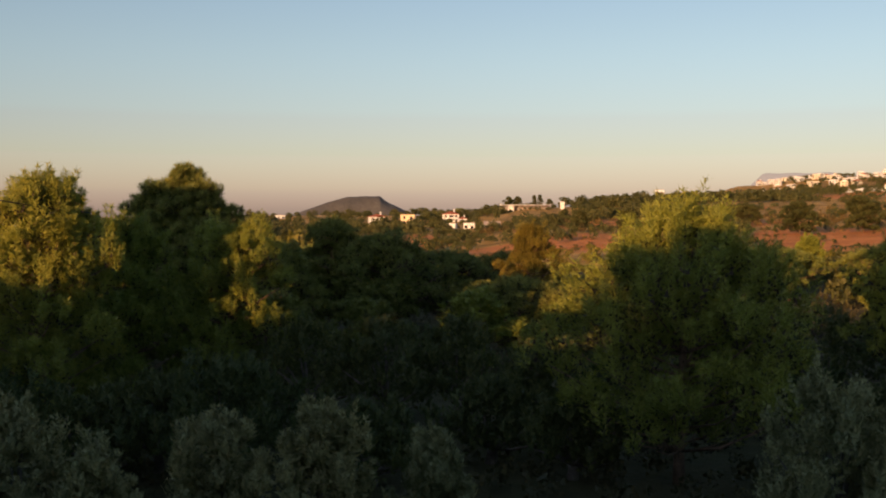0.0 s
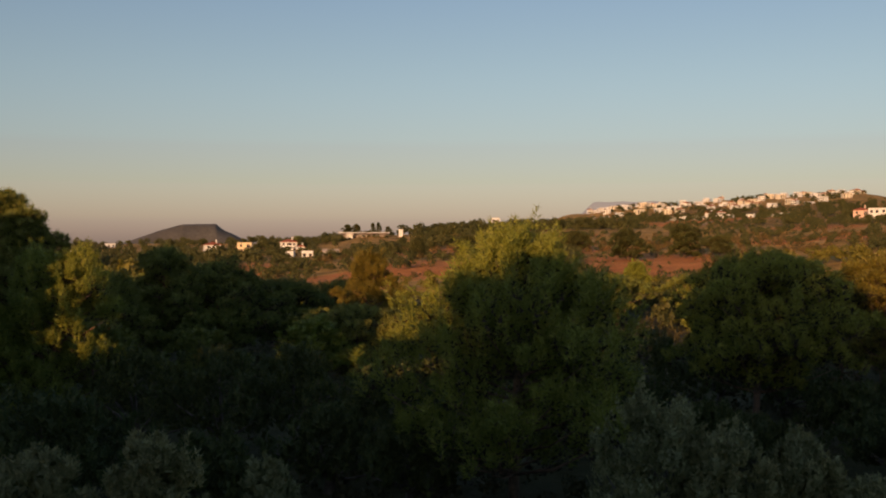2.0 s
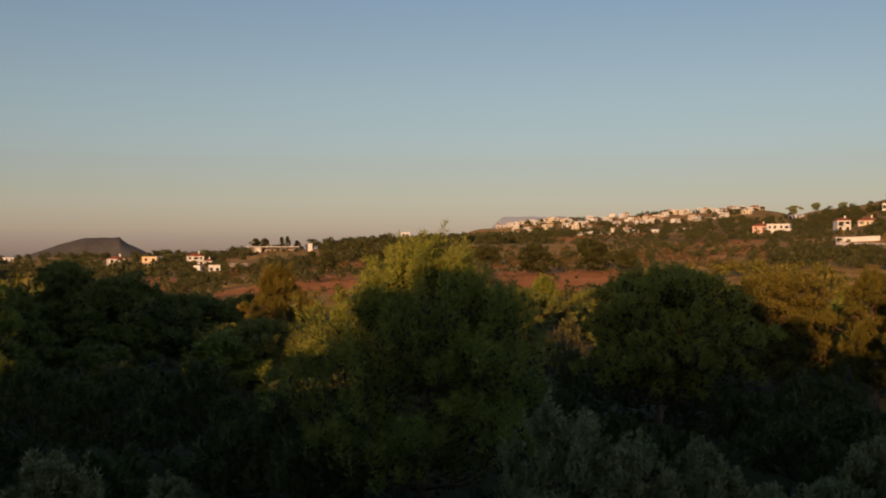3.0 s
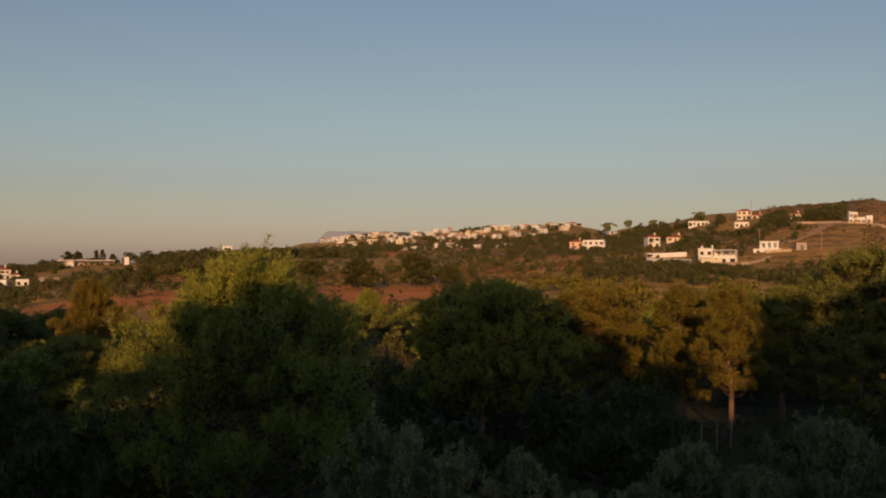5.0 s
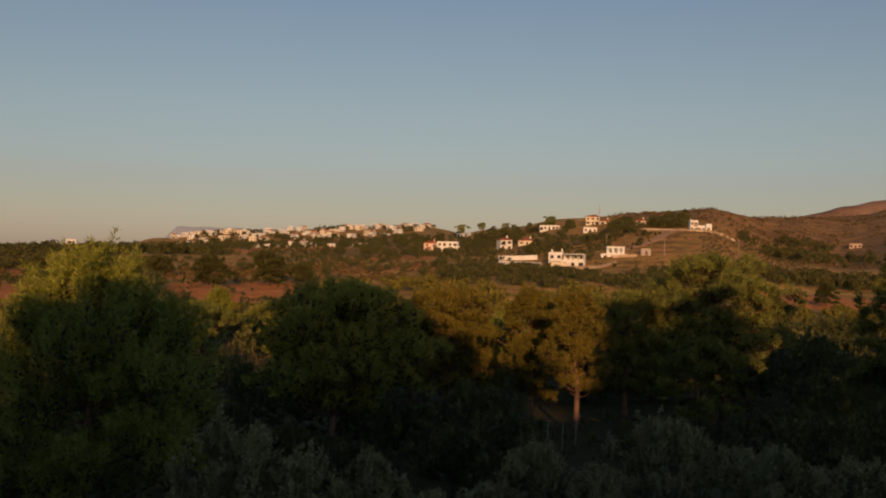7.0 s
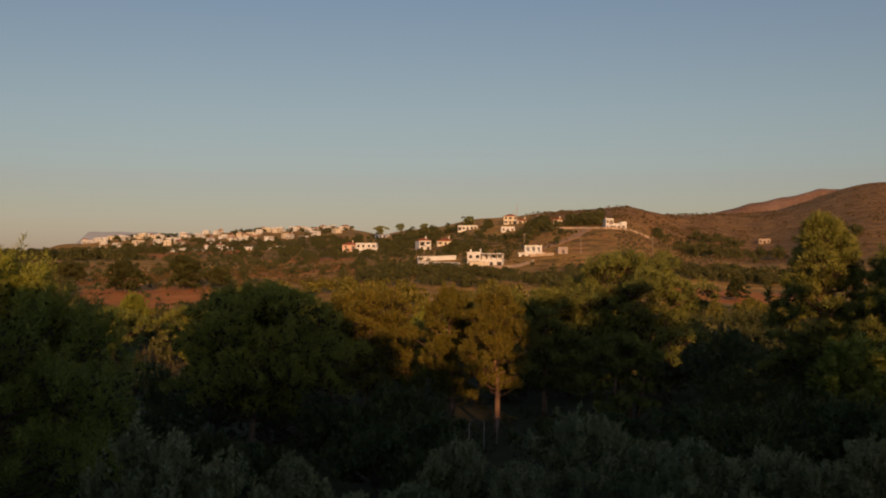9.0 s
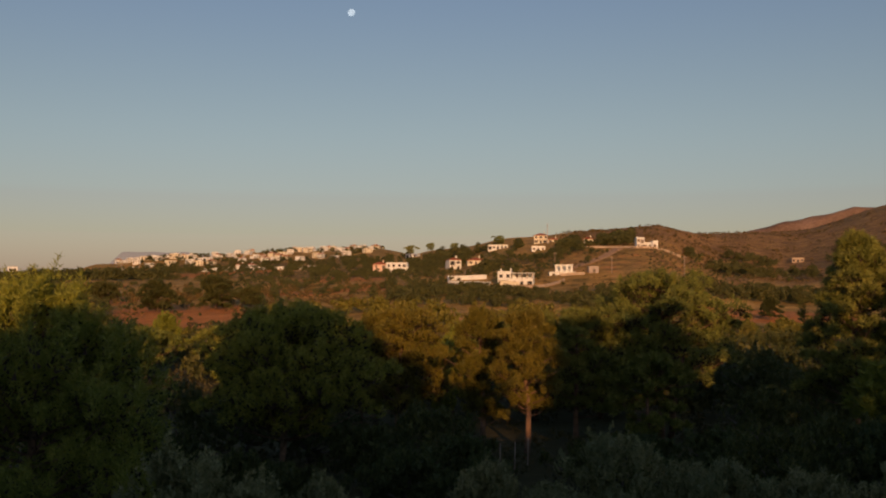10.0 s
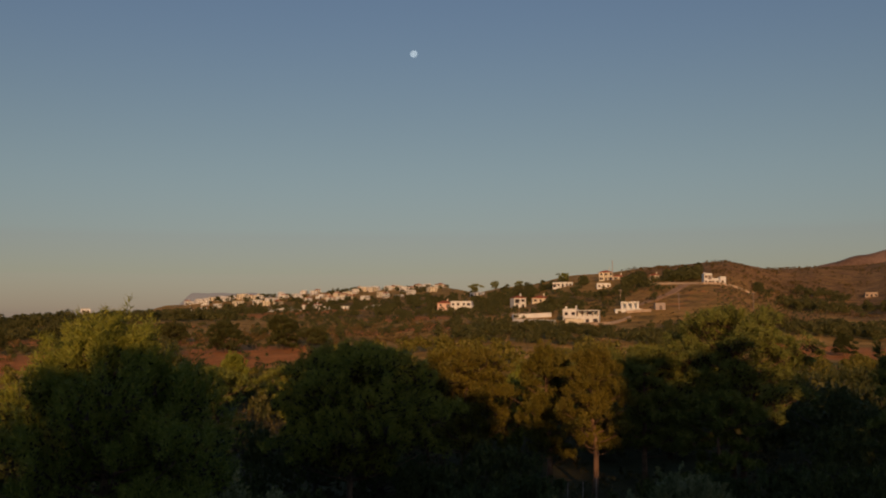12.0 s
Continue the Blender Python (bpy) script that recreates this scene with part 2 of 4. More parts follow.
def swell(x, y):
    """Gentle unevenness of the land."""
    return (np.sin(x * 0.021 + 1.3) * np.cos(y * 0.017 - 0.4) * 0.9 + np.sin(x * 0.063 + y * 0.041) * 0.35
            + np.sin(x * 0.15 - y * 0.11 + 0.7) * 0.10)


def land(x, y):
    x, y = np.asarray(x, dtype=float), np.asarray(y, dtype=float)
    r, az = np.hypot(x, y), np.degrees(np.arctan2(x, y))
    az = np.where(az > 180, az - 360, az)
    i, f = smooth_at(r, RANGES)
    j, g = smooth_at(az, BEARINGS.astype(float))
    g = g * g * (3 - 2 * g)

    def row(k):
        k = np.clip(k, 0, len(RANGES) - 1)
        return TABLE[k, j] * (1 - g) + TABLE[k, j + 1] * g

    z = cubic(row(i - 1), row(i), row(i + 1), row(i + 2), f)
    far_share = np.clip((r - 110) / 200, 0, 1)
    return np.where(r < 160, 0, z) + swell(x, y) * far_share * np.clip(1.6 - r / 2500, 0, 1)


def spot(az, r, dz=0.0):
    a = radians(az)
    x, y = r * math.sin(a), r * math.cos(a)
    return Vector((x, y, float(land(x, y)) + dz))


# patches of bare red earth and of scrub: bearing, distance, half-widths, amount
EARTH = [(19.7, 258, 3.6, 45, 0.42), (6.8, 262, 3.0, 36, 0.42), (2.4, 240, 2.6, 22, 0.36), (-2, 330, 2.2, 50, 0.4), (15, 345, 3.0, 32, 0.4),
         (50.8, 345, 3.4, 40, 0.55), (42.5, 500, 3.0, 50, 0.08), (30.2, 345, 3.5, 40, 0.36), (34.5, 390, 2.2, 40, 0.25), (9.5, 400, 4.5, 45, 0.32), (26, 330, 3.0, 30, 0.25),
         (13.5, 520, 4.0, 35, 0.3), (22.5, 760, 3.4, 80, 0.3), (24, 60, 40, 70, 0.12), (28.5, 480, 2.5, 40, 0.25)]
SCRUBBY = [(15, 60, 70, 110, 0.45), (27.5, 620, 6.5, 170, 0.24), (37, 560, 3.2, 60, 0.22), (24, 1150, 8, 220, 0.25), (47, 470, 3.5, 80, 0.12), (46, 720, 7, 160, 0.12), (55, 950, 9, 300, 0.12), (30, 700, 8, 160, 0.1), (0, 600, 12, 300, 0.16),
           (14, 620, 6, 140, 0.16)]
# dry brown heath
HEATH = [(55, 900, 10, 450, 0.34), (45.5, 780, 5.5, 180, 0.34), (47.5, 540, 3.5, 100, 0.28), (42.5, 500, 3.0, 50, 0.2)]


def patches(x, y, table):
    r, az = np.hypot(x, y), np.degrees(np.arctan2(x, y))
    s = np.zeros_like(r)
    for a0, r0, da, dr, amount in table:
        q = ((az - a0) / da) ** 2 + ((r - r0) / dr) ** 2
        s = np.maximum(s, amount * np.clip(1.5 - q, 0, 1))
    return s


def build_ground():
    az = np.concatenate([np.arange(-40, 75, 0.4), np.arange(75, 320, 7.0)])
    rr = np.concatenate([[3], np.arange(8, 150, 6.0), np.arange(150, 1250, 9.0), np.geomspace(1250, 4900, 22)])
    a, r = np.meshgrid(np.radians(az), rr)
    x, y = r * np.sin(a), r * np.cos(a)
    z = land(x, y)
    na, nr = len(az), len(rr)
    verts = [(0.0, 0.0, 0.0)] + list(zip(x.ravel(), y.ravel(), z.ravel()))
    faces = []
    for i in range(nr - 1):
        for j in range(na):
            j2 = (j + 1) % na
            faces.append((1 + i * na + j, 1 + i * na + j2, 1 + (i + 1) * na + j2, 1 + (i + 1) * na + j))
    faces += [(0, 1 + j, 1 + (j + 1) % na)[::-1] for j in range(na)]
    me = mesh_from("ground", verts, faces, GROUND, True)
    vx, vy = np.array([v[0] for v in verts]), np.array([v[1] for v in verts])
    for name, table in (("bare", EARTH), ("scrub", SCRUBBY), ("heath", HEATH)):
        at = me.attributes.new(name, "FLOAT", "POINT")
        at.data.foreach_set("value", patches(vx, vy, table).astype(np.float32))
    tagged(new("ground", me), "red earth, dry grass and scrub rolling up to low hills", "ground", kind="structure")


build_ground()


# ---- far hills ----
def far_hill(name, az, r, half, base, top, profile, label, mat, depth=0.5):
    """A long hill seen end to end; profile gives its height share along its length."""
    nx, ny = 110, 20
    verts, faces = [], []
    for j in range(ny + 1):
        v = -1 + 2 * j / ny
        for i in range(nx + 1):
            u = -1 + 2 * i / nx
            h = np.interp(u, [p[0] for p in profile], [p[1] for p in profile]) * (1 - abs(v) ** 1.6)
            w = noise.noise(Vector((u * 5, v * 5, az))) * 0.05 * h
            verts.append((u * half, v * half * depth, base + (top - base) * (h + w)))
            if i < nx and j < ny:
                k = j * (nx + 1) + i
                faces.append((k, k + 1, k + nx + 2, k + nx + 1))
    ob = new(name, mesh_from(name, verts, faces, mat, True))
    ob.matrix_world = pose(r * math.sin(radians(az)), r * math.cos(radians(az)), 0, 0, 0, -az)
    return tagged(ob, label, "hill", kind="structure")


far_hill("table_mountain", -4.75, 2300, 160, -6, 51, [(-1, 0.05), (-0.8, 0.33), (-0.55, 0.61), (-0.25, 0.89), (-0.10, 0.975), (0.335, 1.0), (0.37, 0.9), (0.45, 0.76), (0.64, 0.5), (0.82, 0.28), (1, 0.06)],
         "grey flat-topped hill standing alone on the plain", MESA)


# distance haze painted as a weak glow; these hills are no lamps
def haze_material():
    m, n, l, b = material("glowing_distance_haze", 1.0, 0.0, 0.0)
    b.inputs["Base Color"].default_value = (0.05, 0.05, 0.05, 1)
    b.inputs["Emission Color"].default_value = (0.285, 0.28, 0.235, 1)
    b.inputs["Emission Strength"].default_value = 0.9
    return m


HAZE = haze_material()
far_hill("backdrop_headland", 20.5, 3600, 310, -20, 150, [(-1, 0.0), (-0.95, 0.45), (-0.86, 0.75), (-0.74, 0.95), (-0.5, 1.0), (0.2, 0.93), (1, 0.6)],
         "blue-grey headland behind the village, its haze a painted glow", HAZE)
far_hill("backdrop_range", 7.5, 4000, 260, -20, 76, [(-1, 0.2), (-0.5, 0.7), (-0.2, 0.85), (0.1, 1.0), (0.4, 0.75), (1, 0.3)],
         "faint blue-grey hills on the horizon, their haze a painted glow", HAZE)

DRY = surface("dry_pinkish_hillside", (0.17, 0.115, 0.08), (0.31, 0.215, 0.15), 0.03, 0.98, 8, 1.5)
far_hill("far_ridge", 54.4, 2000, 190, 40, 163, [(-1, 0.6), (-0.53, 0.776), (-0.07, 0.926), (0.15, 1.0), (0.4, 0.97), (0.7, 0.9), (1, 0.8)],
         "dry sunlit ridge beyond the scrub hills", DRY)


# ---- the moon ----
def build_moon():
    bm = bmesh.new()
    bmesh.ops.create_icosphere(bm, subdivisions=4, radius=15.0)
    me = bpy.data.meshes.new("moon")
    bm.to_mesh(me)
    bm.free()
    me.polygons.foreach_set("use_smooth", [True] * len(me.polygons))
    m, n, l, b = material("moonlit_rock", 1.0, 0.0, 0.0)
    col = ramp(n, l, noise_tex(n, l, 0.09, 4, 0.6), [(0.40, (0.31, 0.54, 0.66)), (0.62, (0.50, 0.84, 1.0))])
    b.inputs["Base Color"].default_value = (0.02, 0.02, 0.02, 1)
    l.new(col, b.inputs["Emission Color"])
    b.inputs["Emission Strength"].default_value = 1.25
    me.materials.append(m)
    ob = new("moon", me)
    a, e = radians(28.81), radians(15.06)
    ob.location = (4600 * math.sin(a) * math.cos(e), 4600 * math.cos(a) * math.cos(e), 8.5 + 4600 * math.sin(e))
    tagged(ob, "pale full moon in the clear evening sky", "moon")


build_moon()


# ---- unseen house with the viewing terrace and its neighbour, shaped to shade the pines ----
def shade_house():
    m = pose(0, 0, 0, 0, 0, -(SUN_AZ - 180))
    h = thing("terrace_house", m, "unseen white plastered house with a flat roof, shaped to cast shade", "house", kind="structure")
    part("wall", Solid().box(-62, -13, -0.3, 30, -1.3, 9.6).mesh("wall", PLASTER), h)
    # upper blocks out of view, added where their shadows should fall
    for x0, x1, top in ((-7.2, 2.6, 15.8), (2.6, 5.6, 14.2), (12.0, 20.6, 14.8), (20.6, 22.5, 12.8), (-14.3, -11.8, 10.9), (-11.8, -7.2, 11.2), (-53, -33.8, 18.6)):
        part("upper_storey", Solid().box(x0, -11.5, 9.6, x1, -2.5, top).mesh("upper_storey", PLASTER), h)
    part("terrace", Solid().box(-6, -1.3, -0.3, 6, 0.5, 6.95).mesh("terrace", GREY), h)


shade_house()


# ---- trees ----
def rng_dirs(rng, n):
    v = rng.normal(size=(n, 3))
    return v / np.linalg.norm(v, axis=1, keepdims=True)


def fans(rng, base, axis, blades, length, width, spread, face=None):
    """For every base point a fan of thin blades round its axis; with face, the blades lie flat to that direction."""
    n = len(base)
    p = np.repeat(base, blades, axis=0)
    d = np.repeat(axis, blades, axis=0) + rng_dirs(rng, n * blades) * spread
    if face is None:
        s = np.cross(d, rng_dirs(rng, n * blades))
    else:
        f = np.repeat(face, blades, axis=0)
        d = d - f * (d * f).sum(axis=1, keepdims=True) * 0.6
        s = np.cross(d, f + rng_dirs(rng, n * blades) * 0.4)
    d /= np.linalg.norm(d, axis=1, keepdims=True) + 1e-9
    s /= np.linalg.norm(s, axis=1, keepdims=True) + 1e-9
    ln = (length * rng.uniform(0.6, 1.25, (n * blades, 1)))
    w = width * rng.uniform(0.7, 1.3, (n * blades, 1))
    return np.stack([p - s * w * 0.5 + d * ln * 0.12, p + s * w * 0.5, p + d * ln], axis=1)


def plumes(rng, base, axis, length, radius, per, size, slim):
    """Bottle-brush shoots: per blades lying over a tapering sleeve round each axis."""
    n = len(base)
    a = np.cross(axis, rng_dirs(rng, n))
    a /= np.linalg.norm(a, axis=1, keepdims=True) + 1e-9
    b = np.cross(axis, a)
    k = np.repeat(np.arange(n), per)
    t = rng.uniform(0, 1, (len(k), 1)) ** 0.85
    w = rng.uniform(0, 2 * math.pi, (len(k), 1))
    radial = a[k] * np.cos(w) + b[k] * np.sin(w)
    sleeve = radius[k][:, None] * 1.25 * (t + 0.12) ** 0.35 * (1.02 - t) ** 0.55
    p = base[k] + axis[k] * length[k][:, None] * t + radial * sleeve * rng.uniform(0.72, 1.05, (len(k), 1))
    d = axis[k] * 0.6 + radial * 0.6 + rng_dirs(rng, len(k)) * 0.5
    d /= np.linalg.norm(d, axis=1, keepdims=True)
    s = np.cross(d, radial + axis[k] * (t - 0.2) * 0.7 + rng_dirs(rng, len(k)) * 0.85)
    s /= np.linalg.norm(s, axis=1, keepdims=True) + 1e-9
    ln = size * rng.uniform(0.6, 1.25, (len(k), 1))
    wd = size * slim * rng.uniform(0.7, 1.3, (len(k), 1))
    return np.stack([p - s * wd * 0.5, p + s * wd * 0.5, p + d * ln], axis=1)


def crown_points(rng, centres, radii, per, flat=0.75, shell=0.45):
    """Points in rounded clumps: mostly in the outer shell and the upper half; with outward directions."""
    c = np.repeat(centres, per, axis=0)
    r = np.repeat(radii, per)[:, None]
    d = rng_dirs(rng, len(c))
    d[:, 2] = np.where(d[:, 2] < -0.35, -d[:, 2], d[:, 2])
    k = rng.uniform(shell, 1.0, (len(c), 1)) ** 0.6
    return c + d * r * k * np.array([1, 1, flat]), d


def pine_shape(kind, u):
    """Crown half-width share by height share u, from the lowest limb to the tip."""
    if kind == "cone":
        return np.interp(u, [0, 0.12, 0.35, 0.65, 0.9, 1], [0.55, 0.92, 1.0, 0.72, 0.30, 0.08])
    if kind == "dome":
        return np.interp(u, [0, 0.2, 0.5, 0.8, 0.93, 1], [0.55, 0.9, 1.0, 0.82, 0.62, 0.4])
    if kind == "spread":
        return np.interp(u, [0, 0.12, 0.35, 0.6, 0.8, 0.92, 1], [0.6, 0.92, 1.0, 0.94, 0.72, 0.42, 0.12])
    if kind == "column":
        return np.interp(u, [0, 0.2, 0.5, 0.8, 1], [0.5, 0.8, 1.0, 0.8, 0.4])
    if kind == "umbrella":
        return np.interp(u, [0, 0.3, 0.6, 0.85, 1], [0.3, 0.7, 1.0, 0.85, 0.4])
    return np.interp(u, [0, 0.25, 0.6, 0.85, 1], [0.8, 1.0, 0.88, 0.6, 0.3])


def pine(az, r, height, width, low, shape="dome", seed=1, mat=None, boughs=22, label="", group="pines below the terrace", feather=False, needles=33000, subs=9, twin=False, at=None, cover=6.5):
    """Trunk with limbs; every limb ends in a spray of needle plumes. feather: long upright shoots."""
    rng = np.random.default_rng(seed)
    at = at or spot(az, r)
    top = thing("pine_tree", Matrix.Translation(at) @ pose(0, 0, 0, 0, 0, -az), label or "green pine tree with feathery clumps of needles", "tree", group)
    solid = Solid()
    bend = rng.normal(0, 0.12, (6, 2)) * height / 8
    zs = np.linspace(-0.3, height * 0.93, 6)
    line = [(bend[i][0] * (i > 0), bend[i][1] * (i > 0), z) for i, z in enumerate(zs)]
    thick = 0.017 * height + 0.02
    radii_t = [thick * 1.25, thick, thick * 0.85, thick * 0.65, thick * 0.4, thick * 0.12]
    solid.tube(line, radii_t, 9)
    if twin:
        solid.tube([(0.5, 0.1, -0.3), (0.8, 0.1, height * 0.25), (1.5, 0.2, height * 0.6)], [thick, thick * 0.8, thick * 0.3], 8)
    xs, ys = [p[0] for p in line], [p[1] for p in line]
    base, axes, lengths, radii = [], [], [], []

    def bough(c, size, out):
        """A spray of needle plumes at the end of a limb."""
        for k in range(subs):
            w, far = k * 2.39996 + rng.normal(0, 0.3), math.sqrt((k + 0.5) / subs)
            o = np.array([math.cos(w) * far, math.sin(w) * far, 0.45 * (1 - far * far) + rng.normal(0, 0.1)]) * size
            lean = np.array([math.cos(w), math.sin(w), 0.0]) * far
            if feather:
                g = out * 0.2 + lean * 0.3 + np.array([0, 0, 1.0]) + rng_dirs(rng, 1)[0] * 0.22
                ln, rd = size * rng.uniform(0.7, 1.6), size * rng.uniform(0.19, 0.30)
            else:
                g = out * 0.3 + lean * 0.7 + np.array([0, 0, 0.8]) + rng_dirs(rng, 1)[0] * 0.3
                ln, rd = size * rng.uniform(0.5, 0.85), size * rng.uniform(0.24, 0.36)
            base.append(c + o)
            axes.append(g / np.linalg.norm(g))
            lengths.append(ln)
            radii.append(rd)

    for i in range(boughs):
        u = ((i + rng.uniform(0.1, 0.9)) / boughs) ** 0.85
        z = low + (height - low) * u * 0.9
        reach = pine_shape(shape, u) * width * 0.5
        a = i * 2.39996 + rng.normal(0, 0.35)
        k = rng.uniform(0.62, 1.06) * (1 + 0.17 * math.sin(3 * a + seed + 3 * u) + 0.15 * math.sin(5 * a + 14 * u + seed))
        size = width * rng.uniform(0.055, 0.105) + 0.1
        d = max(reach * k - size * 0.6, 0)
        tx, ty = np.interp(z, zs, xs), np.interp(z, zs, ys)
        c = np.array([tx + d * math.cos(a), ty + d * math.sin(a), z])
        bough(c, size, np.array([math.cos(a), math.sin(a), 0.0]))
        if i % 3 == 0:
            bough(np.array([tx + d * 0.45 * math.cos(a + 1), ty + d * 0.45 * math.sin(a + 1), z]), size * 1.2, np.zeros(3))
        z0 = max(z - d * 0.4, low * 0.9)
        bx, by = np.interp(z0, zs, xs), np.interp(z0, zs, ys)
        mid = ((bx + c[0]) * 0.5, (by + c[1]) * 0.5, z0 + (z - z0) * 0.32)
        solid.tube([(bx, by, z0), mid, tuple(c)], [thick * 0.3, thick * 0.18, 0.015], 5)
    bough(np.array([xs[-1], ys[-1], height * 0.93 - width * 0.04]), width * 0.07 + 0.1, np.zeros(3))
    for i in range(boughs // (2 if feather else 5)):
        # young leaders that stand out above the crown
        u, a = rng.uniform(0.5, 1.0), rng.uniform(0, 2 * math.pi)
        reach = pine_shape(shape, u) * width * 0.5 * rng.uniform(0.4, 1.0)
        z = low + (height - low) * u * 0.9
        for k in range(3):
            g = np.array([math.cos(a) * 0.25, math.sin(a) * 0.25, 1.0]) + rng_dirs(rng, 1)[0] * 0.15
            base.append(np.array([np.interp(z, zs, xs) + reach * math.cos(a), np.interp(z, zs, ys) + reach * math.sin(a), z]) + rng_dirs(rng, 1)[0] * 0.18)
            axes.append(g / np.linalg.norm(g))
            lengths.append(width * rng.uniform(0.12, 0.26) * (1.0 if feather else 0.6))
            radii.append(width * rng.uniform(0.014, 0.022) + 0.03)
    base, axes, lengths, radii = np.array(base), np.array(axes), np.array(lengths), np.array(radii)
    slim = 0.17 if needles > 10000 else 0.34
    size = math.sqrt(cover * width * (height - low) / needles * 2 / slim)
    leaves = plumes(rng, base, axes, lengths, radii, max(6, needles // len(base)), size, slim)
    # twigs and old needles in the heart of every plume, coloured near-black for the shaded gaps; they also hold back
    # the light
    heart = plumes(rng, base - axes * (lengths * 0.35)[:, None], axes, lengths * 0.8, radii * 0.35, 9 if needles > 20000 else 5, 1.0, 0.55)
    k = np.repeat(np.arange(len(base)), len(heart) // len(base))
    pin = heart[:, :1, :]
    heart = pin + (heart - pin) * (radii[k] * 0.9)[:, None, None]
    part("trunk", solid.mesh("trunk", BARK, True), top, "brown bark trunk with forking limbs")
    part("crown", tri_mesh("crown", leaves, mat or PINE), top)
    tagged(part("dead_wood", tri_mesh("dead_wood", heart, TWIG), top), "near-black twigs and dead needles that stand in for shade inside the crown", kind="stuff")
    return top


def olive(az, r, height, width, seed=1, label="", mat=None, group="olive trees below the terrace", sprigs=30, clumps=52, leaf=1.0):
    """Short forking trunk and an open crown of upright leafy shoots."""
    rng = np.random.default_rng(1000 + seed)
    top = thing("bush" if mat else "olive_tree", Matrix.Translation(spot(az, r)) @ pose(0, 0, 0, 0, 0, -az), label or "silvery grey-green olive tree with upright shoots", "bush" if mat else "tree", group)
    solid = Solid()
    low = height * 0.22
    solid.tube([(0, 0, -0.2), (0.06, 0.03, low * 0.5), (0.02, -0.05, low)], [0.24, 0.18, 0.15], 9)
    centres, radii = [], []
    for i in range(clumps):
        u = (i + rng.uniform(0, 1)) / clumps
        a = i * 2.39996 + rng.normal(0, 0.3)
        reach = width * 0.5 * np.interp(u, [0, 0.3, 0.6, 0.85, 1], [0.75, 1, 0.9, 0.62, 0.3]) * (1 + 0.26 * math.sin(3 * a + seed) + 0.2 * math.sin(9 * u + 2 * a + seed))
        rad = width * rng.uniform(0.05, 0.095)
        d = max(reach * rng.uniform(0.55, 1.05) - rad * 0.5, 0)
        c = np.array([d * math.cos(a), d * math.sin(a), low + (height - low) * u * 0.88])
        centres.append(c)
        radii.append(rad)
        if i % 5 == 0:
            solid.tube([(0.02, -0.05, low * 0.9), tuple(c * np.array([0.5, 0.5, 0.7])), tuple(c)], [0.08, 0.05, 0.012], 5)
    centres, radii = np.array(centres), np.array(radii)
    p, d = crown_points(rng, centres, radii, sprigs, 1.25, 0.3)
    axis = d * 0.5 + np.array([0, 0, 0.9])
    q, face = np.concatenate([p, p + axis * 0.09, p + axis * 0.18]), np.tile(d, (3, 1))
    for j in range(26 if not mat else 8):
        k = int(rng.integers(len(centres) // 3, len(centres)))
        tilt = np.array([rng.normal(0, 0.22), rng.normal(0, 0.22), 1.0])
        n = 34
        up = rng.uniform(0, 1, (n, 1)) * rng.uniform(0.35, 0.85) * height * 0.2
        face = np.concatenate([face, rng_dirs(rng, n)])
        q = np.concatenate([q, centres[k] + tilt * (up + radii[k] * 0.6) + rng.normal(0, 0.035, (n, 3))])
        axis = np.concatenate([axis, np.tile(tilt, (n, 1))]) if j else np.concatenate([np.tile(axis, (3, 1)), np.tile(tilt, (n, 1))])
    leaves = fans(rng, q, axis, 3, leaf * 0.115, leaf * 0.042, 0.8, face)
    inner = centres * np.array([0.6, 0.6, 0.95])
    pi_, di_ = crown_points(rng, inner, radii * 1.6, 16, 0.9, 0.1)
    core = fans(rng, pi_, di_, 4, 0.2, 0.085, 0.7)
    part("trunk", solid.mesh("trunk", OLIVE_BARK, True), top, "gnarled grey trunk")
    part("crown", tri_mesh("crown", np.concatenate([leaves, core]), mat or OLIVE), top)
    return top


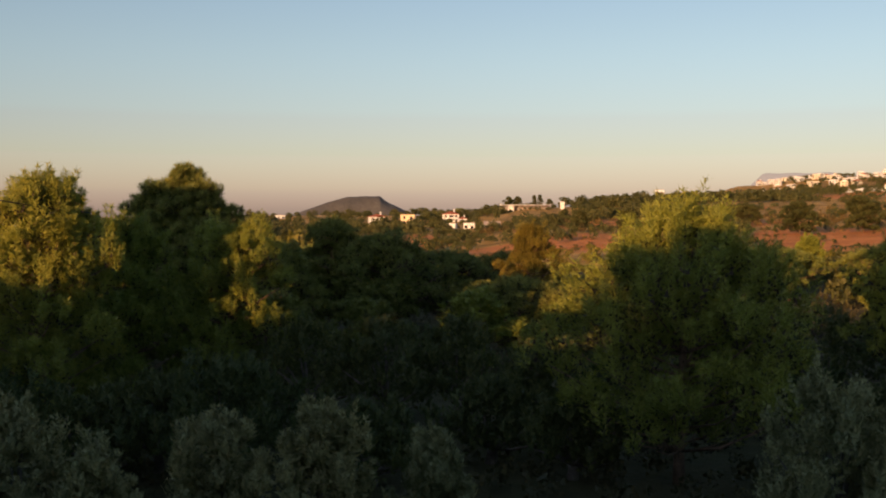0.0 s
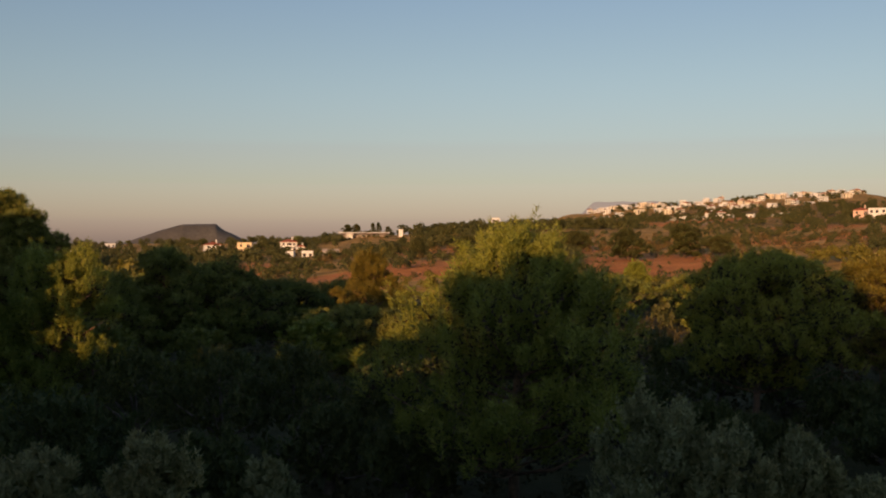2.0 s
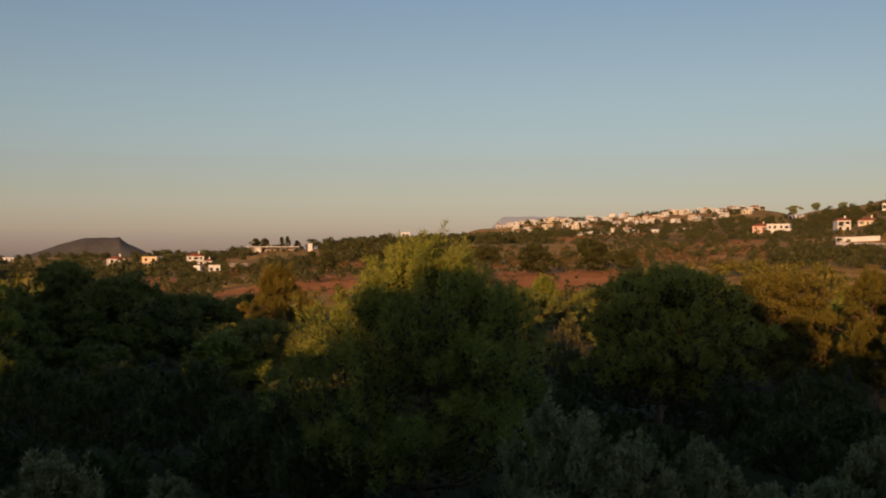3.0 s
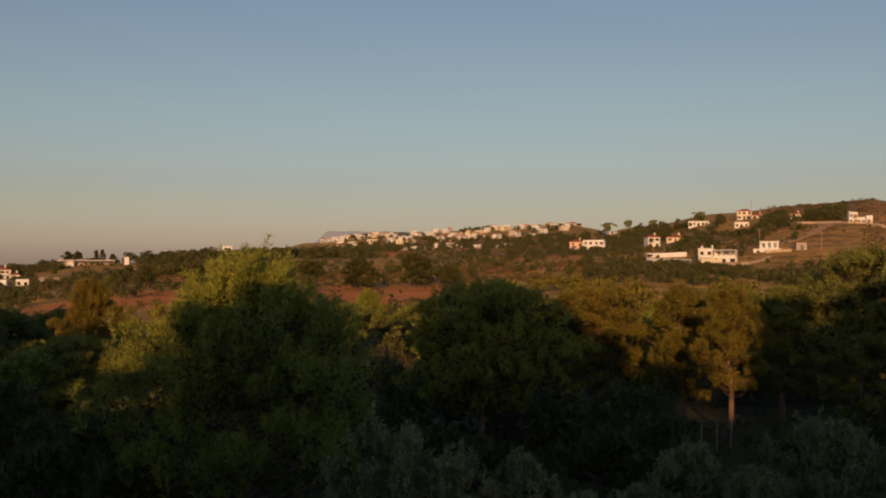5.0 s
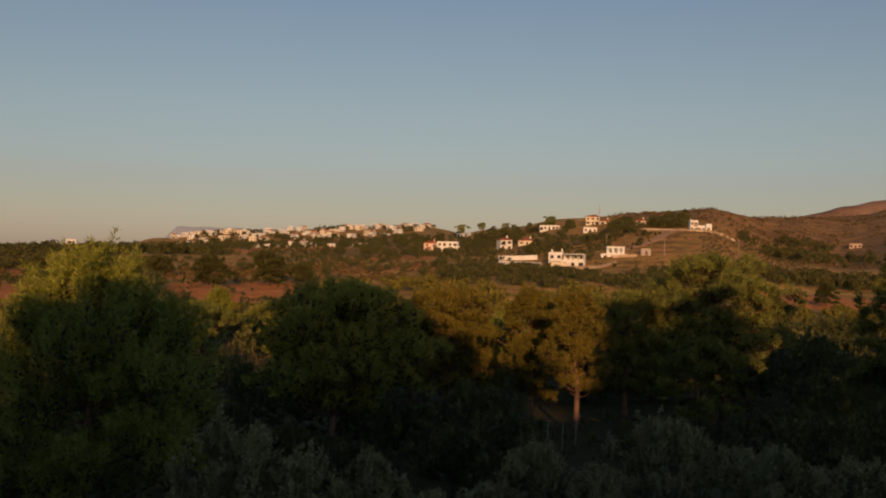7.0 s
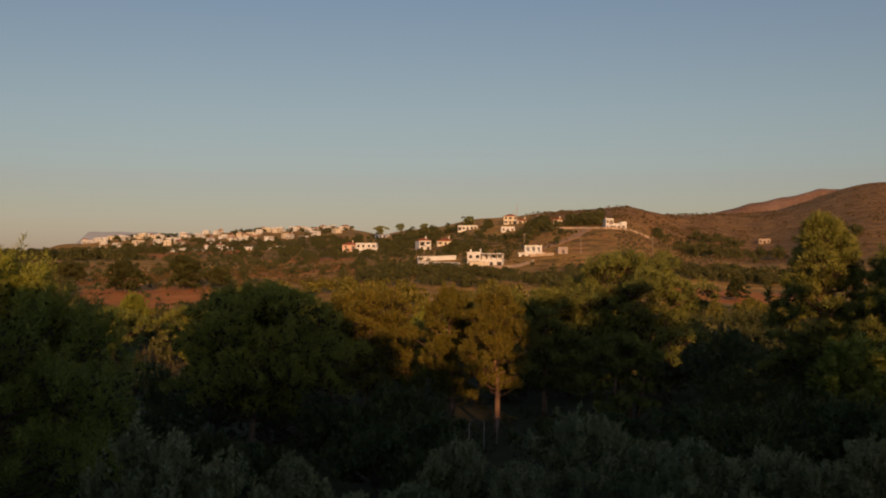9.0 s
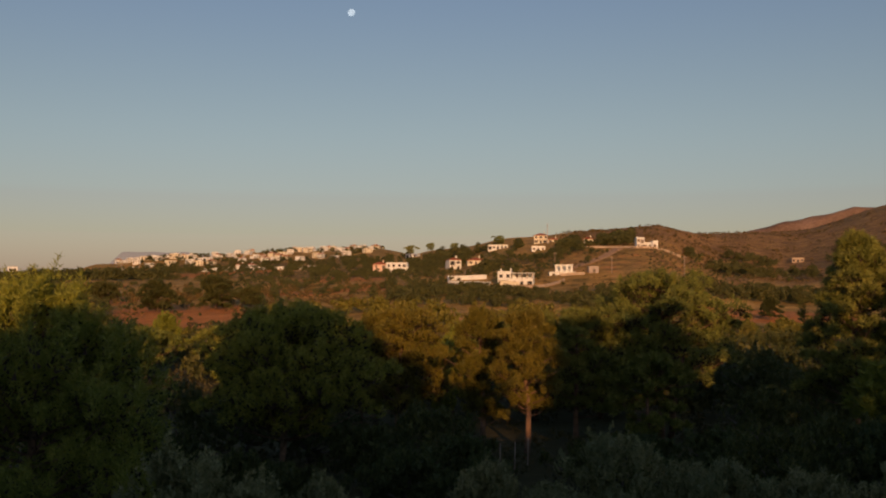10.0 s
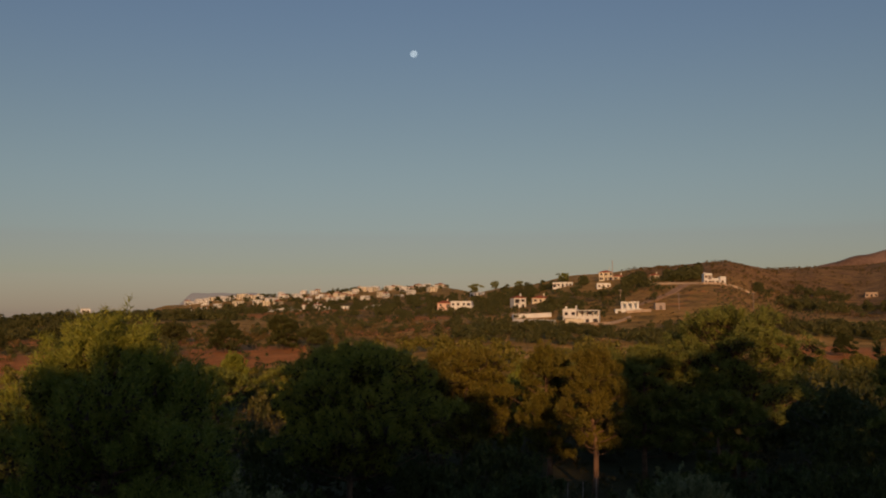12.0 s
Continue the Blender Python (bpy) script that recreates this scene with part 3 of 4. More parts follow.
# bearing, distance, height, crown width, height of the lowest limbs, shape, seed, material, boughs, feathery
PINES = [
    (-21.2, 40, 10.1, 5.6, 0.8, "bush", 11, PINE, 54, True, "bushy young pine with long upright shoots"),
    (-17.0, 45, 8.3, 5.4, 0.8, "bush", 12, PINE, 42, True, "bushy young pine with long upright shoots"),
    (-13.9, 68, 12.0, 6.4, 1.5, "cone", 13, PINE_DARK, 56, False, "tall dark pine with a pointed top"),
    (-15.3, 69, 11.0, 6.2, 1.5, "bush", 36, PINE_DARK, 56, False, "tall dark pine leaning beside another"),
    (-12.7, 67, 10.9, 5.2, 1.5, "bush", 37, PINE_DARK, 52, False, "tall dark pine leaning beside another"),
    (-11.6, 46, 8.2, 5.8, 0.8, "bush", 14, PINE, 48, True, "bushy young pine with sunlit tips"),
    (-25.5, 48, 9.0, 7.0, 1.0, "bush", 15, PINE_DARK, 24, True, "bushy young pine with long upright shoots"),
    (-9.2, 62, 7.0, 6.0, 0.8, "dome", 16, PINE_DARK, 36, False, "dark rounded pine in the shade"),
    (-6.1, 74, 8.4, 5.6, 1.5, "dome", 17, PINE_DARK, 38, False, "dark rounded pine in the shade"),
    (-3.4, 72, 7.2, 8.0, 1.5, "dome", 18, PINE_DARK, 48, False, "dark spreading pine in the shade"),
    (0.2, 78, 5.6, 8.0, 1.0, "dome", 19, PINE_DARK, 44, False, "dark spreading pine in the shade"),
    (3.0, 82, 5.4, 7.0, 1.0, "dome", 20, PINE_DARK, 40, False, "dark spreading pine in the shade"),
    (4.6, 66, 7.9, 4.4, 3.4, "cone", 21, PINE_SUNLIT, 32, True, "slim pine with a yellow-green sunlit top"),
    (4.0, 60, 4.9, 6.6, 0.8, "umbrella", 22, PINE_DARK, 36, False, "low pine with layered spreading branches"),
    (12.5, 34, 8.5, 8.0, 1.2, "spread", 23, PINE, 76, True, "large bushy pine with several pointed tops"),
    (25.4, 47, 7.8, 8.6, 2.3, "dome", 24, PINE, 62, False, "dark green pine with a rounded crown and bare trunk"),
    (31.4, 66, 7.7, 7.2, 1.2, "dome", 25, PINE_SUNLIT, 44, False, "rounded pine with a yellow-green sunlit crown"),
    (38.3, 55, 7.6, 3.9, 2.3, "column", 26, PINE_SUNLIT, 32, True, "pine with golden sunlit crown and reddish bare trunk"),
    (35.9, 60, 7.7, 4.0, 1.2, "column", 27, PINE_SUNLIT, 30, True, "pine with golden sunlit crown"),
    (41.0, 62, 7.8, 5.2, 1.5, "dome", 28, PINE_DARK, 36, False, "dark green pine in the shade"),
    (45.5, 64, 9.7, 8.6, 3.2, "dome", 29, PINE_DARK, 52, False, "tall pine with twin trunks and a broad crown"),
    (55.3, 62, 12.3, 6.2, 2.6, "cone", 30, PINE_DARK, 58, False, "tall dark conical pine"),
    (58.6, 60, 10.2, 7.0, 2.2, "cone", 31, PINE_DARK, 48, False, "tall dark conical pine"),
    (63.0, 58, 11.0, 8.0, 2.5, "dome", 32, PINE_DARK, 24, False, "dark green pine in the shade"),
]
for az, r, h, w, low, shape, seed, mat, n, feather, text in PINES:
    pine(az, r, h, w, low, shape, seed, mat, n, text, feather=feather, twin=seed == 29, needles=int(min(94000, 1600 * n) if r < 50 else 42000))

# unseen trees added beside the terrace house, to shade the nearer pines
def beside(s, back, h, w, seed):
    a = radians(SUN_AZ - 180)
    at = Vector((s * math.cos(a) - back * math.sin(a), -s * math.sin(a) - back * math.cos(a), 0))
    pine(0, 0, h, w, h * 0.3, "dome", seed, PINE_DARK, 44, "unseen tall pine beside the terrace house, added for its shade", "pines beside the house", at=at, needles=7000, cover=14.0, subs=4)


for s, back, h, w, seed in ((-57, 8, 20.0, 9, 71), (-49, 8, 20.0, 10, 72), (-42, 10, 19.8, 9, 73), (-36, 12, 21.0, 8, 74), (-29.5, 15, 12.6, 5.6, 75), (-24.6, 15, 17.4, 5.6, 81), (-20.5, 15, 14.2, 4.6, 82), (-17, 16, 12.0, 5.0, 83),
                            (-7.5, 15, 16.0, 3.4, 91), (-12.2, 15, 12.6, 2.8, 90), (-9.8, 15, 15.0, 5.0, 89), (-3.4, 16, 19.2, 7.4, 77), (0.2, 15, 19.4, 7.0, 78), (3.8, 16, 17.6, 5.4, 79), (7.0, 15, 15.6, 4.4, 80), (10.2, 16, 12.5, 3.4, 84), (13.6, 14.5, 19.2, 5.6, 85), (18.2, 15.0, 19.6, 6.4, 86), (25.0, 16, 20.0, 6.4, 87), (31, 16, 20.0, 7.0, 88)):
    beside(s, back, h, w, seed)

# smaller pines standing close behind one another down the valley
def valley_pines():
    rng = np.random.default_rng(5)
    kinds = [pine(-27, 60, 6.5, 6.0, 0.5, "dome", 81, PINE_DARK, 20, "dark green pine in the valley", "pines in the valley", False, 8500, 4),
             pine(-29, 66, 6.0, 5.2, 0.4, "bush", 82, PINE, 20, "bushy green pine in the valley", "pines in the valley", True, 8500, 4),
             pine(-28, 74, 5.4, 6.6, 0.6, "umbrella", 83, PINE_DARK, 20, "low spreading pine in the valley", "pines in the valley", False, 8500, 4)]
    spots = [(az + rng.uniform(-1.2, 1.2), r * rng.uniform(0.94, 1.06)) for r, step in ((58, 5.5), (72, 4.6), (88, 3.8), (106, 3.2), (128, 2.8)) for az in np.arange(-26, 62, step)]
    for az, r in spots:
        if 46.5 < az < 54.5:
            continue
        if r < 100 and 15 < az < 22:
            continue
        if r < 66 and (6 < az < 20 or 22 < az < 44):
            continue
        tall = rng.uniform(0.72, 1.0) * (0.86 if r < 80 else 1.0) * (0.55 if -3 < az < 10 and r > 80 else 1.0)
        k = int(rng.integers(0, 3))
        copy_thing(kinds[k], Matrix.Translation(spot(az, r)) @ pose(0, 0, 0, 0, 0, rng.uniform(0, 360)) @ Matrix.Diagonal((rng.uniform(0.85, 1.25), rng.uniform(0.85, 1.25), tall, 1)))


valley_pines()

OLIVES = [(-22.5, 26, 4.2, 3.6, 1), (-12.4, 25, 3.9, 3.2, 2), (-7.1, 24, 4.4, 2.6, 3), (-0.7, 25, 3.4, 2.0, 5), (-18.6, 23, 3.6, 1.8, 4),
          (20.4, 24.5, 5.0, 4.4, 6), (23.4, 24.0, 4.3, 2.4, 7), (27.5, 25, 4.2, 2.6, 8), (30.6, 25, 3.2, 2.4, 9), (36.3, 32, 3.3, 3.0, 10), (39.6, 30, 2.9, 3.0, 11),
          (43.1, 33, 4.1, 4.2, 12), (49.0, 30, 3.9, 3.4, 13), (53.0, 31, 3.5, 3.6, 14), (46.6, 36, 2.8, 3.4, 15), (34.0, 28, 2.8, 2.6, 16), (57.5, 30, 4.0, 4.0, 17)]
for az, r, h, w, seed in OLIVES:
    olive(az, r, h, w, seed, leaf=1.15, sprigs=40)

SHRUBS = [(26.6, 54, 3.2, 5.5, 82), (23.4, 57, 3.2, 5.5, 83), (25.2, 42, 1.6, 3.4, 84), (-12.0, 32, 4.3, 5.0, 81), (51.5, 42, 3.2, 5.0, 61), (54.5, 46, 3.4, 5.5, 62), (48.5, 48, 2.4, 4.0, 63), (57.0, 44, 3.4, 5.0, 64), (51.0, 56, 3.6, 5.5, 65), (53.5, 64, 3.8, 6.0, 66), (42.5, 46, 2.2, 4.0, 67), 
          (44.6, 48, 2.0, 3.6, 69), (60.0, 42, 4.0, 6.0, 70), (15.5, 45, 3.6, 5.0, 71), (20.0, 52, 4.0, 6.0, 72), (23.0, 40, 2.4, 4.0, 73), (10.0, 52, 4.2, 6.0, 74), (-15.5, 36, 3.2, 5.0, 75), (-19.5, 34, 3.0, 4.6, 76),
          (-23.5, 36, 3.6, 5.0, 77), (6.8, 34, 2.6, 4.0, 78), (32.0, 40, 2.4, 4.0, 79), (35.0, 44, 2.4, 4.2, 80), (-3.2, 42, 4.4, 5.0, 31), (0.6, 44, 4.2, 5.0, 32), (4.9, 40, 3.7, 3.8, 33), (2.4, 36, 2.8, 4.2, 34), (-7.5, 44, 4.2, 5.4, 35), (8.4, 46, 3.6, 4.6, 36), (-4.2, 33, 2.4, 4.4, 37),
          (29.9, 46, 2.6, 4.0, 38), (33.0, 50, 3.0, 5.0, 39), (-10.5, 36, 3.0, 4.5, 40), (17.8, 44, 3.6, 4.6, 41), (50.6, 75, 4.6, 8.0, 42), (53.0, 90, 4.6, 8.0, 43), (48.6, 95, 4.4, 8.0, 44), (51.0, 120, 4.6, 9.0, 45)]
for az, r, h, w, seed in SHRUBS:
    ob = olive(az, r, h, w, seed, "dark green leafy bush in the shade", BUSH, "bushes below the terrace", 12, 44, 1.9)


# ---- woods and scrub on the slopes ----
def bush_cloud(name, label, places, mat, per=60, seed=5, grain=0.62):
    """Many small trees joined: places are (x, y, height, width)."""
    rng = np.random.default_rng(seed)
    pl = np.array(places)
    z = land(pl[:, 0], pl[:, 1])
    n = len(pl)
    lobes = 5
    cs, rs = [], []
    for k in range(lobes):
        a = rng.uniform(0, 6.283, n)
        d = pl[:, 3] * 0.26 * rng.uniform(0.2, 1.0, n)
        cs.append(np.stack([pl[:, 0] + d * np.cos(a), pl[:, 1] + d * np.sin(a), z + pl[:, 2] * (rng.uniform(0.14, 0.34, n) if k < 2 else rng.uniform(0.30, 0.72, n))], axis=1))
        rs.append(np.minimum(pl[:, 3] * 0.30, pl[:, 2] * 0.36) * rng.uniform(0.8, 1.15, n))
    c, r = np.concatenate(cs), np.concatenate(rs)
    p, d = crown_points(rng, c, r, per, 0.9, 0.5)
    size = np.repeat(r, per)
    q = fans(rng, p, d * 0.6 + np.array([0, 0, 0.5]), 1, 1.0, 0.8, 0.7, d)
    q = p[:, None, :] + (q - p[:, None, :]) * (size * grain)[:, None, None]
    ob = new(name, tri_mesh(name, q, mat))
    return tagged(ob, label, "trees", kind="stuff")


def scatter(rng, n, az0, az1, r0, r1, h0, h1, wide=1.3, flock=5):
    """Bushes in loose flocks, many small and few large ones."""
    m = max(n // flock, 1)
    ca, cr = rng.uniform(az0, az1, m), rng.uniform(r0, r1, m)
    k = rng.integers(0, m, n)
    h = h0 + (h1 - h0) * rng.beta(1.5, 1.9, n)
    gap = (h0 + h1) * 0.5 * wide * 1.5
    r = np.clip(cr[k] + rng.normal(0, gap * 1.5, n), r0, r1)
    az = np.radians(np.clip(ca[k] + np.degrees(rng.normal(0, gap, n) / r), az0, az1))
    return [(r[i] * math.sin(az[i]), r[i] * math.cos(az[i]), h[i], h[i] * wide * rng.uniform(0.8, 1.35)) for i in range(n)]


# bearing, distance and half-width of what stands clear of trees in front
OPEN_TO_VIEW = [(-3.6, 640, 0.5), (-1.9, 640, 0.5), (0.6, 645, 0.8), (1.4, 480, 0.5), (2.65, 482, 0.6), (0.45, 500, 0.4), (1.4, 430, 0.5), (2.65, 430, 0.5), (30.7, 620, 1.1), (34.4, 560, 0.5), (35.6, 600, 0.6), (36.6, 685, 0.9), (39.2, 700, 0.9), (39.0, 630, 0.5),
                (41.7, 655, 0.4), (52.45, 745, 0.6), (41.95, 470, 0.4), (37.75, 430, 1.2), (40.3, 466, 0.9), (44.75, 558, 0.9), (35.2, 415, 1.3), (38.8, 405, 1.9), (44.6, 490, 2.2), (6.45, 690, 0.5), (11.6, 735, 0.5), (51.0, 350, 2.8)]


def clear(places):
    """Drops bushes that would stand in or just in front of houses and walls."""
    kept = []
    for p in places:
        r, az = math.hypot(p[0], p[1]), math.degrees(math.atan2(p[0], p[1]))
        if not any(abs(az - a) < w + math.degrees(p[3] * 0.4 / r) and d - 22 - 9 * p[2] < r < d + 10 for a, d, w in OPEN_TO_VIEW):
            kept.append(p)
    return kept


def build_woods():
    rng = np.random.default_rng(77)
    valley = scatter(rng, 150, -30, -3, 140, 225, 4, 6.5) + scatter(rng, 40, -3, 8, 135, 200, 1.5, 2.8) + scatter(rng, 70, 8, 24, 140, 205, 2.0, 3.6) + scatter(rng, 110, 24, 47, 140, 230, 3.0, 5.0) + scatter(rng, 90, 47, 66, 110, 270, 2.5, 4.0) + scatter(rng, 120, 46, 58, 190, 280, 1.8, 2.8)
    bush_cloud("valley_woods", "dense green pines filling the valley floor", valley, PINE_SUNLIT, 60, 1, 0.42)
    ridge = (scatter(rng, 300, 6.5, 19, 590, 720, 4, 8, 1.5, 3) + scatter(rng, 40, 0, 6.4, 715, 760, 2.5, 4) + scatter(rng, 80, -1, 3.2, 660, 715, 3.5, 7, 1.4, 3) + scatter(rng, 110, -14, 0, 650, 900, 4, 7) + scatter(rng, 160, -30, -10, 300, 800, 5, 9)
             + scatter(rng, 190, 40.2, 43.9, 590, 660, 4, 7, 1.4, 2) + scatter(rng, 140, 27, 38, 620, 760, 3.5, 6.5) + scatter(rng, 90, 19, 32, 800, 900, 3.5, 6) + scatter(rng, 200, 16.5, 31, 980, 1400, 4, 7.5) + scatter(rng, 90, 17, 31, 1400, 1580, 4, 6.5))
    bush_cloud("ridge_woods", "dark green pines along the ridges and between the houses", clear(ridge), SHRUB, 42, 2, 0.48)
    groves = scatter(rng, 34, 2.9, 6.2, 684, 693, 1.4, 2.4, 1.5, 2) + scatter(rng, 80, 14, 22, 95, 200, 2.0, 3.6, 1.5, 3) + scatter(rng, 150, 40, 58, 75, 140, 2.5, 4.5, 1.5, 3) + scatter(rng, 60, 28, 40, 80, 130, 2.0, 4.0, 1.5, 3) + scatter(rng, 120, 32, 43, 445, 620, 1.2, 2.8) + scatter(rng, 260, -12, 4, 380, 640, 3.0, 6) + scatter(rng, 150, 4, 16, 380, 560, 3, 6, 1.4, 4) + scatter(rng, 60, 33, 42, 440, 560, 3.0, 5.5) + scatter(rng, 60, 47, 56, 560, 640, 4, 7) + scatter(rng, 40, 49, 57, 640, 730, 4, 6) + scatter(rng, 130, 47.2, 57, 425, 465, 4.0, 6.0)
    bush_cloud("groves", "olive groves and bushes on the slopes", clear(groves), SHRUB, 42, 3, 0.46)
    scrub = (scatter(rng, 300, 22, 34, 260, 420, 0.7, 1.6, 1.6) + scatter(rng, 700, -4, 30, 225, 430, 0.5, 1.2, 1.5) + scatter(rng, 420, 39, 48, 400, 540, 0.4, 1.1, 1.6) + scatter(rng, 240, 0, 22, 300, 560, 1.0, 2.6, 1.5) + scatter(rng, 700, 40, 50, 560, 880, 0.8, 2.0, 1.6)
             + scatter(rng, 1900, 47, 64, 560, 1100, 0.6, 2.0, 1.6, 3) + scatter(rng, 120, 32, 41, 300, 400, 0.8, 2.2, 1.5))
    bush_cloud("scrub", "low dry scrub dotting the hillsides", clear(scrub), SCRUB, 9, 4, 0.9)
    maquis = scatter(rng, 170, -4, 26, 225, 430, 0.8, 2.0, 1.4) + scatter(rng, 560, -14, 16, 225, 560, 1.2, 4.2, 1.4) + scatter(rng, 380, 16, 31, 300, 860, 1.4, 4.2, 1.4) + scatter(rng, 300, 26, 47, 240, 480, 1.0, 3.2, 1.35) + scatter(rng, 320, 27, 40, 470, 700, 2, 5, 1.4) + scatter(rng, 420, 31, 47.5, 255, 392, 1.4, 4.0, 1.5, 4)
    xy = np.array(maquis)
    keep = (patches(xy[:, 0], xy[:, 1], EARTH) < 0.2) | (rng.random(len(xy)) < 0.45)
    bush_cloud("maquis", "green bushes dotted thickly over the slopes", clear([m for m, k in zip(maquis, keep) if k]), SHRUB, 42, 7, 0.46)
    straw = scatter(rng, 5200, -12, 50, 190, 560, 0.35, 0.8, 2.2) + scatter(rng, 500, 38, 50, 480, 700, 0.5, 1.0, 2.4) + scatter(rng, 900, 18, 32, 560, 900, 0.5, 1.1, 2.4)
    xy = np.array(straw)
    keep = (patches(xy[:, 0], xy[:, 1], EARTH) < 0.28) | (rng.random(len(xy)) < 0.2)
    bush_cloud("dry_grass", "tufts of dry golden grass on the slopes", [m for m, k in zip(straw, keep) if k], STRAW, 2, 8, 1.2)
    under = scatter(rng, 3000, -28, 64, 22, 130, 0.3, 1.0, 2.0)
    bush_cloud("undergrowth", "low dark undergrowth under the pines", under, UNDER, 6, 9, 0.8)
    rows = []
    for i in range(13):
        for k in range(13):
            a = 44.8 + i * 0.42 + 0.21 * (k % 2) + 0.22 * rng.random()
            rr = 442 + k * 9 + i * 1.5
            rows.append((rr * math.sin(radians(a)), rr * math.cos(radians(a)), 1.3 + 0.5 * rng.random(), 1.7))
    bush_cloud("orchard_rows", "young olive trees planted in rows", rows, SHRUB, 22, 6, 0.5)


build_woods()

# single trees that stand clear on the red earth
LONE = [(18.7, 265, 7.5, 9.5, 51), (21.7, 268, 8.2, 9.5, 52), (16.0, 330, 6.0, 10, 53), (13.5, 330, 5.5, 9, 54), (7.4, 310, 6.5, 5.5, 55), (10.0, 320, 6, 8, 56), (51.1, 330, 6.8, 6.5, 57), (23.5, 262, 5, 7, 58)]
for az, r, h, w, seed in LONE:
    pine(az, r, h, w, 0.5, "bush", seed, SHRUB, 26, "round green tree standing alone on red earth", "lone trees on the slope", False, 9500, 9, cover=14.0)


# umbrella pines against the sky
for az, r, h, w, seed in ((32.1, 770, 9, 10, 61), (33.2, 770, 8, 8, 62), (34.5, 750, 7, 8, 63), (36.9, 700, 7, 10, 64), (0.9, 735, 6, 8, 69)):
    pine(az, r, h, w, h * 0.4, "umbrella", seed, PINE_DARK, 14, "dark umbrella pine standing against the sky", "pines on the skyline", False, 3000, 5)


for az, r, h, w, seed in ((3.55, 712, 9.5, 8.5, 65), (4.05, 714, 8.6, 8.0, 66), (4.95, 713, 9.2, 4.2, 67), (5.25, 712, 9.6, 4.0, 68), (5.75, 715, 6.5, 5.0, 70)):
    pine(az, r, h, w, 0.3, "bush", seed, SHRUB, 26, "tall dark tree behind the open shed", "trees behind the shed", False, 7000, 7, cover=9.0)


# ---- houses ----
def wall_panel(w, h, t, openings, mat, foot=-2.5):
    """A wall standing on the x axis with real openings (x0, z0, x1, z1)."""
    xs = sorted({-w / 2, w / 2, *[o[0] for o in openings], *[o[2] for o in openings]})
    zs = sorted({foot, h, *[o[1] for o in openings], *[o[3] for o in openings]})
    nx, nz = len(xs), len(zs)
    full = [[not any(o[0] <= (xs[i] + xs[i + 1]) / 2 <= o[2] and o[1] <= (zs[k] + zs[k + 1]) / 2 <= o[3] for o in openings) for k in range(nz - 1)] for i in range(nx - 1)]
    verts = [(x, y, z) for y in (0, t) for x in xs for z in zs]
    at = lambda i, k, back: back * nx * nz + i * nz + k
    solid_at = lambda i, k: 0 <= i < nx - 1 and 0 <= k < nz - 1 and full[i][k]
    faces = []
    for i in range(nx - 1):
        for k in range(nz - 1):
            if not full[i][k]:
                continue
            faces += [(at(i, k, 0), at(i + 1, k, 0), at(i + 1, k + 1, 0), at(i, k + 1, 0)), (at(i, k + 1, 1), at(i + 1, k + 1, 1), at(i + 1, k, 1), at(i, k, 1))]
            for di, dk, p, q in ((-1, 0, (i, k + 1), (i, k)), (1, 0, (i + 1, k), (i + 1, k + 1)), (0, -1, (i, k), (i + 1, k)), (0, 1, (i + 1, k + 1), (i, k + 1))):
                if not solid_at(i + di, k + dk):
                    faces.append((at(*p, 0), at(*p, 1), at(*q, 1), at(*q, 0)))
    return mesh_from("front_wall", verts, faces, mat)


def window_part(parent, x, y, z, w, h, shutters=False):
    fr = Solid()
    b = 0.09
    fr.box(x - w / 2, y, z, x - w / 2 + b, y + 0.08, z + h).box(x + w / 2 - b, y, z, x + w / 2, y + 0.08, z + h)
    fr.box(x - w / 2 + b, y, z, x + w / 2 - b, y + 0.08, z + b).box(x - w / 2 + b, y, z + h - b, x + w / 2 - b, y + 0.08, z + h)
    win = part("window", fr.mesh("window", FRAME), parent)
    part("pane", Solid().box(x - w / 2 + b, y + 0.03, z + b, x + w / 2 - b, y + 0.05, z + h - b).mesh("pane", GLASS), win)
    if shutters:
        for sx in (x - w / 2 - 0.5, x + w / 2 + 0.06):
            part("shutter", Solid().box(sx, y - 0.31, z, sx + 0.44, y - 0.26, z + h).mesh("shutter", SHUTTER), win)


